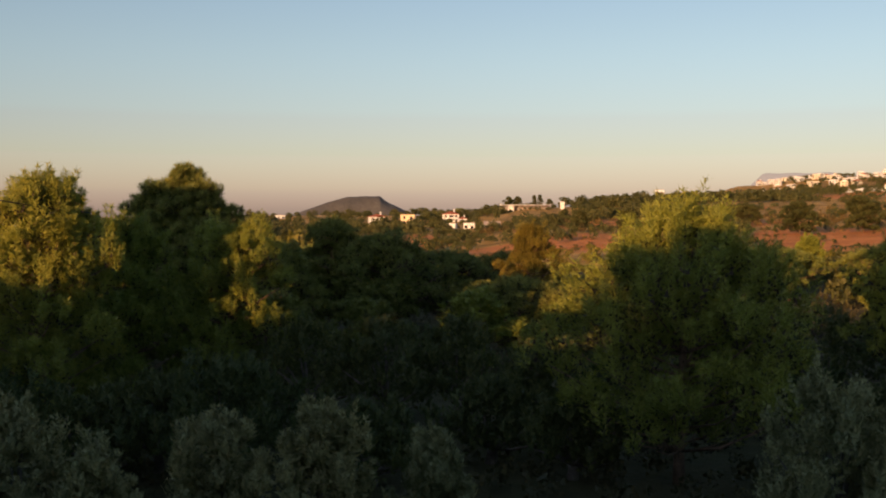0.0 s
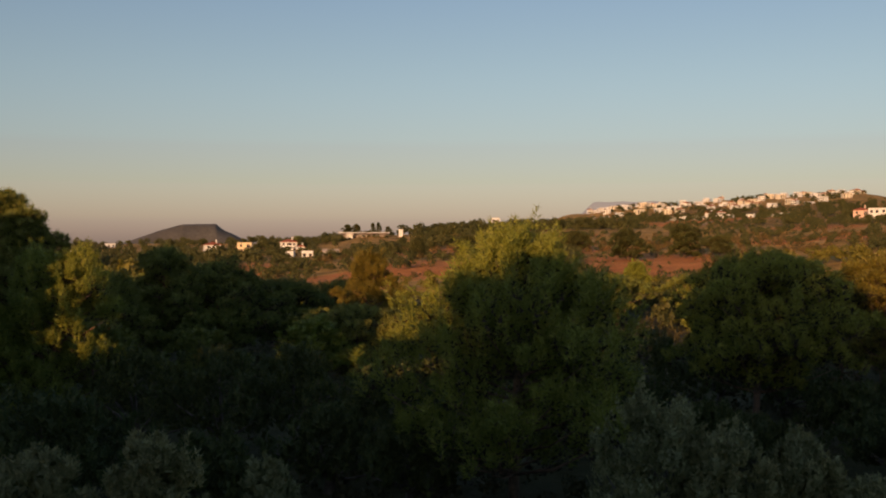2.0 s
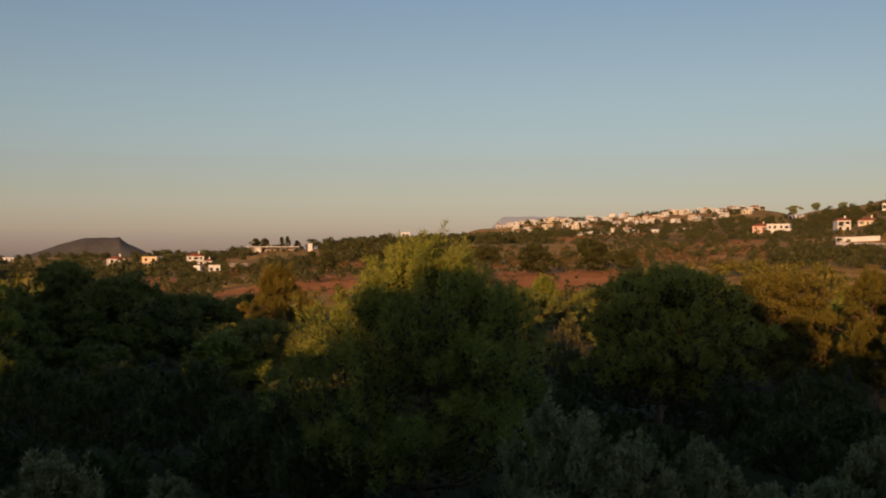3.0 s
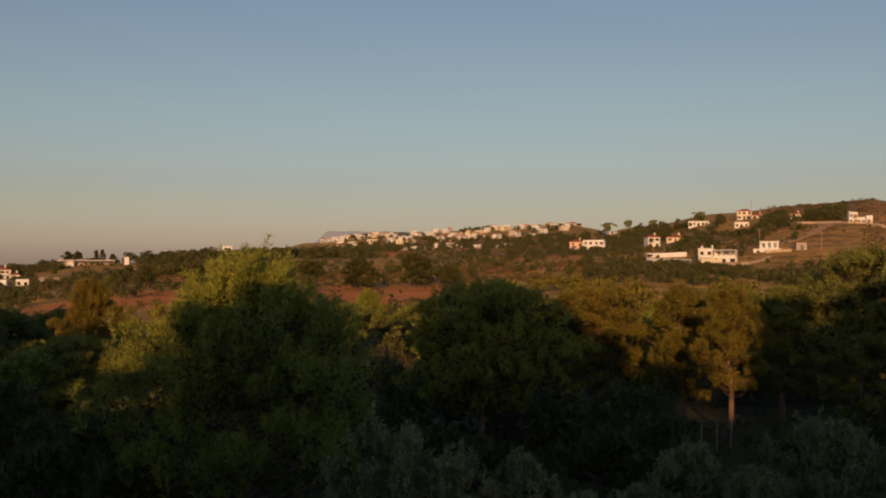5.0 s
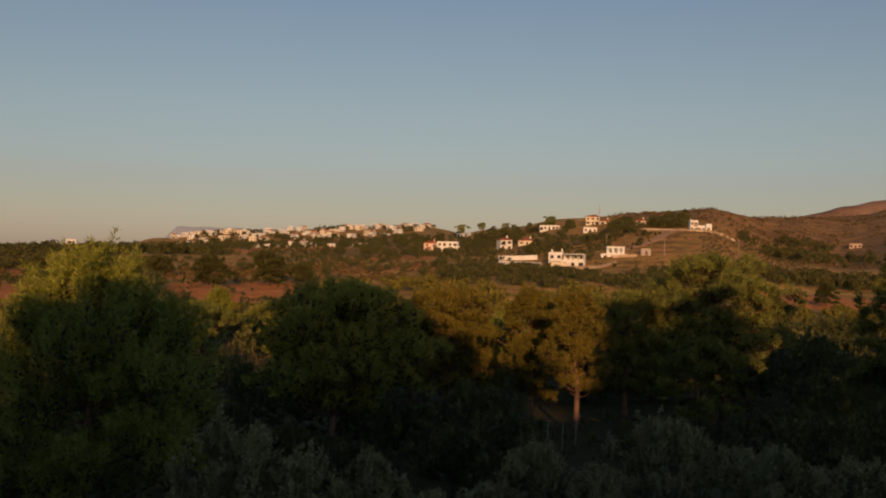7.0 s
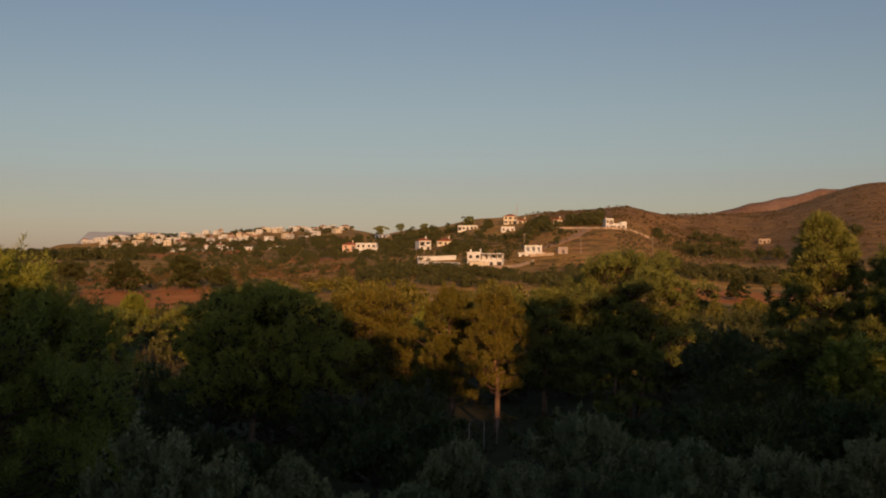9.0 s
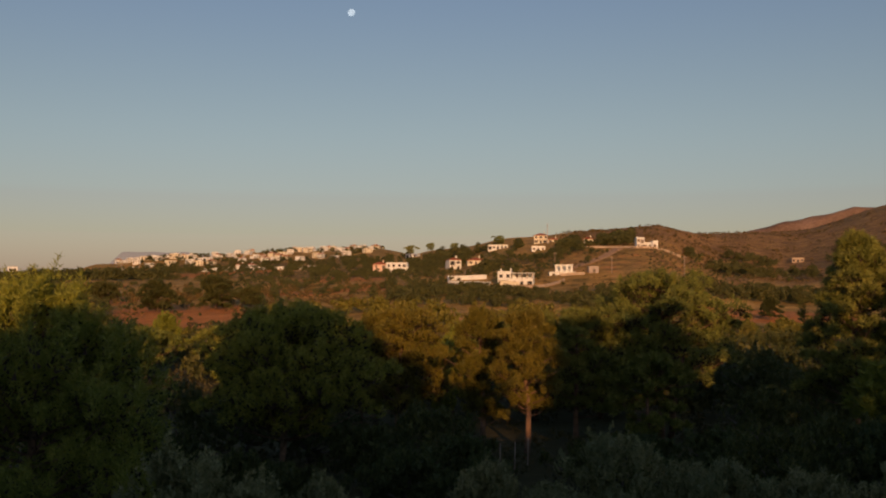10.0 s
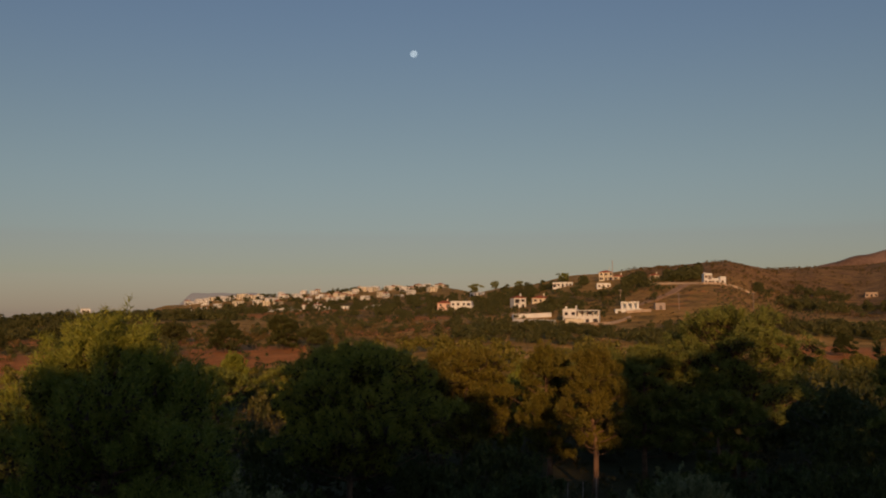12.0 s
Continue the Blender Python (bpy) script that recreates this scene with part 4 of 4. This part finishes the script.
def block(parent, x, y, w, d, h, z, mat, storeys, bays, roof, seed, door=False):
    """One rectangular wing: four walls, windows on the front and one flank, roof."""
    rng = random.Random(seed)
    ops = []
    for s in range(storeys):
        for b in range(bays):
            bx = -w / 2 + (b + 0.5) * w / bays + rng.uniform(-0.2, 0.2)
            ww, wh, sill = rng.choice([(1.3, 1.4, 0.9), (1.9, 2.15, 0.1), (1.4, 1.5, 0.8)])
            if door and s == 0 and b == bays // 2:
                ww, wh, sill = 1.3, 2.15, 0.02
            ops.append((bx - ww / 2, s * 2.7 + sill, bx + ww / 2, s * 2.7 + sill + wh))
    holder = part("front_wall", wall_panel(w, h, 0.3, ops, mat), parent)
    holder.location = (x, y - d / 2, z)
    for o in ops:
        window_part(holder, (o[0] + o[2]) / 2, 0.18, o[1], o[2] - o[0], o[3] - o[1], roof == "hip" and rng.random() < 0.4)
    for name, q in (("side_wall", (-w / 2, 0.3, -2.5, -w / 2 + 0.3, d, h)), ("side_wall", (w / 2 - 0.3, 0.3, -2.5, w / 2, d, h)), ("back_wall", (-w / 2 + 0.3, d - 0.3, -2.5, w / 2 - 0.3, d, h))):
        s = part(name, Solid().box(*q).mesh(name, mat), parent)
        s.location = (x, y - d / 2, z)
    if roof == "hip":
        e = 0.5
        v = [(-w / 2 - e, -e, h), (w / 2 + e, -e, h), (w / 2 + e, d + e, h), (-w / 2 - e, d + e, h)]
        v += [(a, b_, c + 0.14) for a, b_, c in v]
        ridge = max(w - d, 0.6) / 2
        v += [(-ridge, d / 2, h + 0.14 + d * 0.19), (ridge, d / 2, h + 0.14 + d * 0.19)]
        f = [(3, 2, 1, 0), (0, 1, 5, 4), (1, 2, 6, 5), (2, 3, 7, 6), (3, 0, 4, 7), (4, 5, 9, 8), (5, 6, 9), (6, 7, 8, 9), (7, 4, 8)]
        ro = part("roof", mesh_from("roof", v, f, TILE), parent, "red tiled hipped roof")
        ro.location = (x, y - d / 2, z)
        ch = part("chimney", Solid().box(w * 0.2, d * 0.55, h + 0.3, w * 0.2 + 0.7, d * 0.55 + 0.7, h + d * 0.24 + 0.9).mesh("chimney", mat), ro)
    else:
        s = Solid().box(-w / 2 - 0.12, -0.12, h, w / 2 + 0.12, d + 0.12, h + 0.16)
        s.box(-w / 2, 0, h + 0.16, w / 2, 0.18, h + 0.6).box(-w / 2, d - 0.18, h + 0.16, w / 2, d, h + 0.6)
        s.box(-w / 2, 0.18, h + 0.16, -w / 2 + 0.18, d - 0.18, h + 0.6).box(w / 2 - 0.18, 0.18, h + 0.16, w / 2, d - 0.18, h + 0.6)
        ro = part("roof", s.mesh("roof", mat), parent, "flat roof with parapet")
        ro.location = (x, y - d / 2, z)


def balcony(parent, x, y, z, w, mat):
    s = Solid().box(x - w / 2, y - 1.5, z - 0.18, x + w / 2, y, z)
    s.box(x - w / 2, y - 1.5, z, x + w / 2, y - 1.38, z + 0.9).box(x - w / 2, y - 1.38, z, x - w / 2 + 0.12, y, z + 0.9).box(x + w / 2 - 0.12, y - 1.38, z, x + w / 2, y, z + 0.9)
    part("balcony", s.mesh("balcony", mat), parent)


def house_at(az, r, turn=0.0, dz=0.0):
    return Matrix.Translation(spot(az, r, dz - 0.7)) @ pose(0, 0, 0, 0, 0, -az + turn)


def house(az, r, w, d, storeys, mat, roof, label, turn=0.0, bays=3, seed=1, group="houses on the slope", wing=None, bal=False):
    top = thing("house", house_at(az, r, turn), label, "house", group)
    h = storeys * 2.7 + 0.1
    block(top, 0, 0, w, d, h, 0, mat, storeys, bays, roof, seed, True)
    if bal:
        balcony(top, w * 0.15, -d / 2, 2.7, w * 0.5, mat)
    if wing:
        wx, wy, ww, wd, ws = wing
        block(top, wx, wy, ww, wd, ws * 2.7, 0, mat, ws, max(1, int(ww / 3)), roof, seed + 1)
    return top


house(-3.6, 640, 9.5, 9, 2, PLASTER, "hip", "white house with a red hipped roof", 8, 3, 1, bal=True)
house(-1.9, 640, 8.5, 8, 2, YELLOW, "flat", "pale yellow flat-roofed house", -6, 2, 2)
house(0.4, 645, 9.5, 9, 2, PLASTER, "hip", "white house with a red roof and lower wing", 5, 3, 3, wing=(7.0, -1, 5, 6, 1), bal=True)
house(1.4, 480, 5.0, 6, 1, PLASTER, "flat", "small white house among trees", 0, 2, 4)
house(2.65, 482, 6.5, 6, 1, GREY, "flat", "plain grey concrete building", 14, 1, 5)
house(0.45, 500, 4.5, 5, 1, PLASTER, "flat", "low white flat-roofed outbuilding", -10, 1, 6)
house(-8.9, 830, 10, 8, 1, PLASTER, "flat", "white house among far trees", 10, 3, 8)
house(-10.4, 600, 6, 6, 1, PLASTER, "flat", "small white house among far trees", 10, 2, 9)
house(-24.2, 150, 11, 9, 3, PLASTER, "hip", "white house with a red tiled roof behind pines", 0, 3, 10)
house(11.6, 735, 6, 6, 3, PLASTER, "flat", "small white house above the ridge pines", 0, 2, 11)
house(30.4, 620, 8, 8, 2, PINK, "hip", "pink house with a tiled roof", 0, 2, 12)
house(31.35, 610, 12, 9, 2, PLASTER, "flat", "white two-storey house with terraces", -6, 4, 13, wing=(7, -2, 5, 6, 1), bal=True)
house(34.4, 560, 6.5, 7, 2, PLASTER, "hip", "white house with a red roof beside a cypress", 18, 2, 14, bal=True)
house(35.6, 600, 9.5, 8, 1, CREAM, "hip", "cream house with a red roof", 4, 3, 15)
house(36.85, 685, 12.5, 9, 1, PLASTER, "flat", "long white house under the hilltop", -4, 5, 16)
house(39.15, 700, 9, 8, 2, CREAM, "hip", "cream hilltop house with a red roof and long wing", 0, 3, 18, wing=(8, 0, 7, 7, 1), bal=True)
house(39.0, 630, 8, 7, 1, PLASTER, "flat", "low white house with dark openings below the hilltop", 4, 3, 19)
house(41.7, 655, 5.5, 6, 1, CREAM, "hip", "small cream house with a red roof", 0, 2, 20)
house(52.45, 745, 7.6, 7, 1, STONE, "flat", "pale stone house on the bare slope", 6, 3, 21)
house(41.95, 458, 4.2, 4, 1, GREY, "flat", "small grey concrete shed", 8, 1, 22)

# the long open shed on the ridge
def pavilion(az, r, w, d, h):
    top = thing("open_shed", house_at(az, r, 3, 0.5), "long open shed with a thin white flat roof", "shed")
    part("roof", Solid().box(-w / 2, -d / 2, h, w / 2, d / 2, h + 0.4).mesh("roof", PLASTER), top)
    part("back_wall", Solid().box(-w / 2 + 0.5, d / 2 - 0.7, -2, w / 2 - 0.5, d / 2 - 0.4, h).mesh("back_wall", GREY), top)
    for k in range(9):
        x = -w / 2 + 0.6 + (w - 1.2) * k / 8
        part("post", Solid().box(x - 0.13, -d / 2 + 0.3, -2, x + 0.13, -d / 2 + 0.56, h).mesh("post", STEEL), top)
    part("office", Solid().box(-w * 0.34, -1.5, -2, -w * 0.22, 2.5, h).mesh("office", PLASTER), top)


pavilion(4.45, 700, 34, 8, 3.0)

# the large white house with the walled garden
def loggia(parent, x, y, z, w, d, h, cols, mat, post_mat):
    """An open upper gallery: recessed back wall, posts, parapet and roof slab."""
    part("gallery_wall", wall_panel(w, h, 0.25, [(-w * 0.38, 0.1, -w * 0.2, 2.1), (-w * 0.06, 0.1, w * 0.14, 2.1), (w * 0.26, 0.8, w * 0.4, 2.0)], mat, 0.0), parent).location = (x, y + d * 0.45, z)
    for sx in (-w / 2, w / 2 - 0.25):
        part("gallery_end", Solid().box(x + sx, y + d * 0.45 + 0.25, z, x + sx + 0.25, y + d, z + h).mesh("gallery_end", mat), parent)
    part("gallery_back", Solid().box(x - w / 2 + 0.25, y + d - 0.25, z, x + w / 2 - 0.25, y + d, z + h).mesh("gallery_back", mat), parent)
    for k in range(cols):
        px = x - w / 2 + 0.2 + (w - 0.4) * k / (cols - 1)
        part("post", Solid().box(px - 0.17, y + 0.05, z, px + 0.17, y + 0.39, z + h).mesh("post", post_mat), parent)
    part("parapet", Solid().box(x - w / 2 + 0.37, y + 0.1, z, x + w / 2 - 0.37, y + 0.24, z + 0.8).mesh("parapet", mat), parent)
    part("roof_slab", Solid().box(x - w / 2 - 0.3, y - 0.3, z + h, x + w / 2 + 0.3, y + d + 0.2, z + h + 0.28).mesh("roof_slab", mat), parent)


villa = thing("villa", house_at(37.75, 430, -6, -0.5), "large white villa with an open upper gallery", "house", "houses on the slope")
block(villa, -4.0, 0, 5.4, 8, 5.7, 0, PLASTER, 2, 2, "flat", 31)
block(villa, 3.2, 0.6, 8.8, 8, 2.75, 0, PLASTER, 1, 3, "flat", 32, True)
loggia(villa, 3.2, -3.4, 2.95, 8.6, 7.6, 2.5, 5, PLASTER, FRAME)
part("chimney", Solid().box(-6.2, 1, 6.2, -5.5, 1.7, 7.4).mesh("chimney", PLASTER), villa)
part("chimney", Solid().box(-1.9, -0.5, 6.2, -1.4, 0.2, 7.6).mesh("chimney", PLASTER), villa)
balcony(villa, -4.0, -4.0, 2.8, 4.4, PLASTER)

# the unfinished house above it
shell = thing("unfinished_house", house_at(40.3, 456, 4, -1.2), "unfinished white concrete house with open upper bays", "house", "houses on the slope")
part("lower_storey", wall_panel(11, 2.9, 0.3, [(-4.4, 0.2, -3.0, 2.3), (-1.2, 0.2, 0.6, 2.3), (2.4, 0.2, 4.2, 2.3)], PLASTER), shell)
part("back_wall", Solid().box(-5.5, 6, -2.5, 5.5, 6.3, 2.9).mesh("back_wall", PLASTER), shell)
part("floor_slab", Solid().box(-5.7, -0.4, 2.9, 5.7, 6.6, 3.15).mesh("floor_slab", PLASTER), shell)
up = part("upper_storey", wall_panel(7.4, 2.9, 0.3, [(-3.0, 0.4, -1.7, 2.3), (-0.7, 0.4, 0.7, 2.3), (1.7, 0.4, 3.0, 2.3)], PLASTER, 0.0), shell)
up.location = (0.8, 1.0, 3.15)
part("upper_back_wall", Solid().box(-2.9, 5.2, 3.15, 4.5, 5.5, 6.05).mesh("upper_back_wall", PLASTER), shell)
part("roof_slab", Solid().box(-3.2, 0.6, 6.05, 4.8, 5.9, 6.3).mesh("roof_slab", PLASTER), shell)

# the house on the hill
hill_house = thing("hill_house", house_at(44.75, 558, 10), "white hilltop house with stepped storeys", "house", "houses on the slope")
block(hill_house, -3.3, 0, 3.9, 7, 5.4, 0, PLASTER, 2, 2, "flat", 41)
block(hill_house, 0.75, 1.6, 4.2, 6, 2.9, 0, PLASTER, 1, 2, "flat", 42, True)
block(hill_house, 4.3, 0.0, 2.9, 6, 3.7, 0, PLASTER, 1, 1, "flat", 43)
part("chimney", Solid().box(-4.8, 0, 5.5, -4.2, 0.6, 6.6).mesh("chimney", PLASTER), hill_house)


# ---- the village on the ridge ----
def build_village():
    rng = random.Random(12)
    kinds = []
    for i, (w, d, s, mat, roof, text) in enumerate([
            (8, 8, 2, PLASTER, "flat", "white flat-roofed village house"), (9, 7, 2, PLASTER, "flat", "tall white flat-roofed village house"),
            (8, 8, 2, CREAM, "hip", "cream village house with a red roof"), (7, 7, 2, PLASTER, "hip", "white village house with a red roof"),
            (11, 8, 2, CREAM, "flat", "long cream flat-roofed village house"), (9, 7, 1, PLASTER, "flat", "low white village house")]):
        kinds.append((w, d, s, mat, roof, text, i))
    base = {}
    places = []
    for k in range(74):
        az = 16.6 + 13.9 * (k + rng.random()) / 74
        places.append((az, rng.uniform(1240, 1590), rng.choice([0, 0, 1, 1, 2, 3, 4, 5])))
    for k in range(18):
        places.append((21.2 + 5.6 * (k + rng.random()) / 18, rng.uniform(880, 960), rng.choice([5, 5, 5, 3])))
    places += [(32.2, 800, 5)]
    for az, r, i in places:
        w, d, s, mat, roof, text, _ = kinds[i]
        m = house_at(az, r, rng.choice([-38, -25, -8, 6, 20, 35, 50]))
        if i in base:
            copy_thing(base[i], m)
        else:
            base[i] = house(az, r, w, d, s, mat, roof, text, 0, 3, 60 + i, "village houses on the ridge", bal=s > 1)
            base[i].matrix_world = m


build_village()


# ---- garden walls that follow the slope ----
def slope_wall(name, points, h, t, mat, label):
    pts = []
    for (a0, r0), (a1, r1) in zip(points, points[1:]):
        for k in range(8):
            f = k / 8
            pts.append((a0 + (a1 - a0) * f, r0 + (r1 - r0) * f))
    pts.append(points[-1])
    s = Solid()
    for p, q in zip(pts, pts[1:]):
        a, b = spot(*p), spot(*q)
        d = (b - a)
        d.z = 0
        side = Vector((-d.y, d.x, 0)).normalized() * t / 2
        k = len(s.v)
        for c, z in ((a, a.z), (b, b.z)):
            s.v += [tuple((c.x - side.x, c.y - side.y, z - 1.0)), tuple((c.x + side.x, c.y + side.y, z - 1.0)), tuple((c.x + side.x, c.y + side.y, z + h)), tuple((c.x - side.x, c.y - side.y, z + h))]
        s.f += [(k, k + 4, k + 5, k + 1), (k + 1, k + 5, k + 6, k + 2), (k + 2, k + 6, k + 7, k + 3), (k + 3, k + 7, k + 4, k), (k, k + 1, k + 2, k + 3), (k + 7, k + 6, k + 5, k + 4)]
    tagged(new(name, s.mesh(name, mat)), label, "wall")


slope_wall("garden_wall", [(34.1, 452), (34.15, 420), (36.4, 399)], 1.8, 0.4, PLASTER, "white garden wall beside the villa")
slope_wall("garden_wall", [(34.1, 454), (36.2, 452)], 1.9, 0.4, PLASTER, "white garden wall beside the villa")
slope_wall("garden_wall", [(36.95, 399), (37.95, 397)], 2.3, 0.6, CREAM, "tall cream wall below the villa")
slope_wall("retaining_wall", [(37.97, 397), (39.3, 412), (40.4, 436)], 1.1, 0.6, STONE, "pale stone retaining wall below the villa")
slope_wall("hilltop_wall", [(41.4, 556), (42.6, 556), (44.2, 546), (45.4, 547), (46.6, 556)], 1.0, 0.5, STONE, "pale stone wall round the hilltop house")
slope_wall("field_wall", [(40.2, 452), (41.5, 452)], 1.0, 0.5, STONE, "low stone wall below the unfinished house")


def track(points, w, label):
    """A dirt track that follows the slope, a hand's breadth proud of it."""
    pts = []
    for (a0, r0), (a1, r1) in zip(points, points[1:]):
        pts += [(a0 + (a1 - a0) * k / 14, r0 + (r1 - r0) * k / 14) for k in range(14)]
    pts.append(points[-1])
    places = [spot(*p) for p in pts]
    v, f = [], []
    for k, p in enumerate(places):
        d = places[min(k + 1, len(places) - 1)] - places[max(k - 1, 0)]
        d.z = 0
        side = Vector((-d.y, d.x, 0)).normalized() * w / 2
        for q, dz in ((p - side * 1.3, -0.5), (p - side, 0.22), (p + side, 0.22), (p + side * 1.3, -0.5)):
            v.append((q.x, q.y, float(land(q.x, q.y)) + dz))
        if k:
            f += [(4 * k - 4 + i, 4 * k - 3 + i, 4 * k + 1 + i, 4 * k + i) for i in range(3)]
    tagged(new("dirt_track", mesh_from("dirt_track", v, f, TRACK)), label, "track", kind="structure")


TRACK = surface("pale_track_earth", (0.36, 0.24, 0.13), (0.52, 0.36, 0.21), 0.4, 0.96, 7, 0.05)
track([(40.6, 472), (41.6, 490), (42.6, 512), (43.3, 540)], 4.0, "pale dirt track climbing to the hilltop house")
track([(33.2, 470), (34.6, 505), (36.2, 545), (37.6, 585)], 3.5, "pale dirt track along the terraced slope")
track([(21.0, 640), (22.6, 690), (23.6, 760), (23.2, 850)], 5.0, "pale dirt track up to the village")


def parked_car(az, r):
    t = thing("car", house_at(az, r, 80, 0.7), "small red car parked by the far houses", "car")
    s = Solid().box(-1.9, -0.8, 0.35, 1.9, 0.8, 0.85)
    part("body", s.mesh("body", CAR), t)
    v = [(-1.5, -0.75, 0.85), (1.1, -0.75, 0.85), (1.1, 0.75, 0.85), (-1.5, 0.75, 0.85), (-1.2, -0.62, 1.42), (0.5, -0.62, 1.42), (0.5, 0.62, 1.42), (-1.2, 0.62, 1.42)]
    part("cabin", mesh_from("cabin", v, [(3, 2, 1, 0), (4, 5, 6, 7), (0, 1, 5, 4), (1, 2, 6, 5), (2, 3, 7, 6), (3, 0, 4, 7)], GLASS), t)
    for x in (-1.2, 1.2):
        for y in (-0.78, 0.6):
            part("wheel", Solid().tube([(x, y, 0.32), (x, y + 0.18, 0.32)], [0.32, 0.32], 12).mesh("wheel", WIRE), t)


CAR = surface("red_car_paint", (0.42, 0.03, 0.02), (0.5, 0.04, 0.03), 1.0, 0.35, 5, 0.0005, 0.5)
parked_car(-2.15, 545)

# a concrete slab and thin stakes among the near trees
slab = thing("concrete_slab", house_at(7.1, 47, 8, 0.7), "pale concrete slab lying under the pines", "slab")
part("slab", Solid().box(-0.9, -0.5, -0.1, 0.9, 0.5, 0.32).mesh("slab", GREY), slab)
for az, r in ((36.9, 50), (37.7, 50.5), (38.4, 52)):
    st = thing("stake", house_at(az, r, 0, 0.7), "thin grey wooden stake in the ground", "stake", "stakes among the olives")
    part("shaft", Solid().tube([(0, 0, -0.2), (0.03, 0, 1.5)], [0.03, 0.025], 6).mesh("shaft", WOOD), st)


# ---- poles and the cable ----
def pole(az, r, h, cross=True, label="grey wooden power pole"):
    t = thing("power_pole", house_at(az, r), label, "pole", "power poles")
    part("post", Solid().tube([(0, 0, -0.5), (0, 0, h)], [0.18, 0.13], 8).mesh("post", WOOD, True), t)
    if cross:
        part("crossbar", Solid().box(-0.9, -0.06, h - 0.7, 0.9, 0.06, h - 0.55).mesh("crossbar", WOOD), t)
        for x in (-0.8, 0.0, 0.8):
            part("insulator", Solid().tube([(x, 0, h - 0.55), (x, 0, h - 0.35)], [0.05, 0.04], 6).mesh("insulator", STEEL), t)


pole(46.75, 470, 10)
pole(42.95, 455, 8)
pole(39.9, 500, 7)
mast = thing("radio_mast", house_at(39.5, 690), "thin steel mast beside the hilltop houses", "mast")
part("shaft", Solid().tube([(0, 0, -0.5), (0, 0, 14)], [0.3, 0.2], 6).mesh("shaft", STEEL), mast)
pillar = thing("gate_pillar", house_at(6.45, 690), "white square pillar on the ridge", "pillar")
part("shaft", Solid().box(-1.4, -1.4, -1, 1.4, 1.4, 5.2).mesh("shaft", PLASTER), pillar)
part("cap", Solid().box(-1.6, -1.6, 5.2, 1.6, 1.6, 5.5).mesh("cap", PLASTER), pillar)


def cable():
    a, b = Vector((-17.5, 27, 10.6)), Vector((-12.8, 38.5, 8.6))
    pts = [a.lerp(b, k / 16) - Vector((0, 0, 0.35 * (1 - (2 * k / 16 - 1) ** 2))) for k in range(17)]
    tagged(new("overhead_cable", Solid().tube(pts, [0.02] * 17, 6).mesh("overhead_cable", WIRE)), "black overhead cable running into the pines", "cable")


cable()
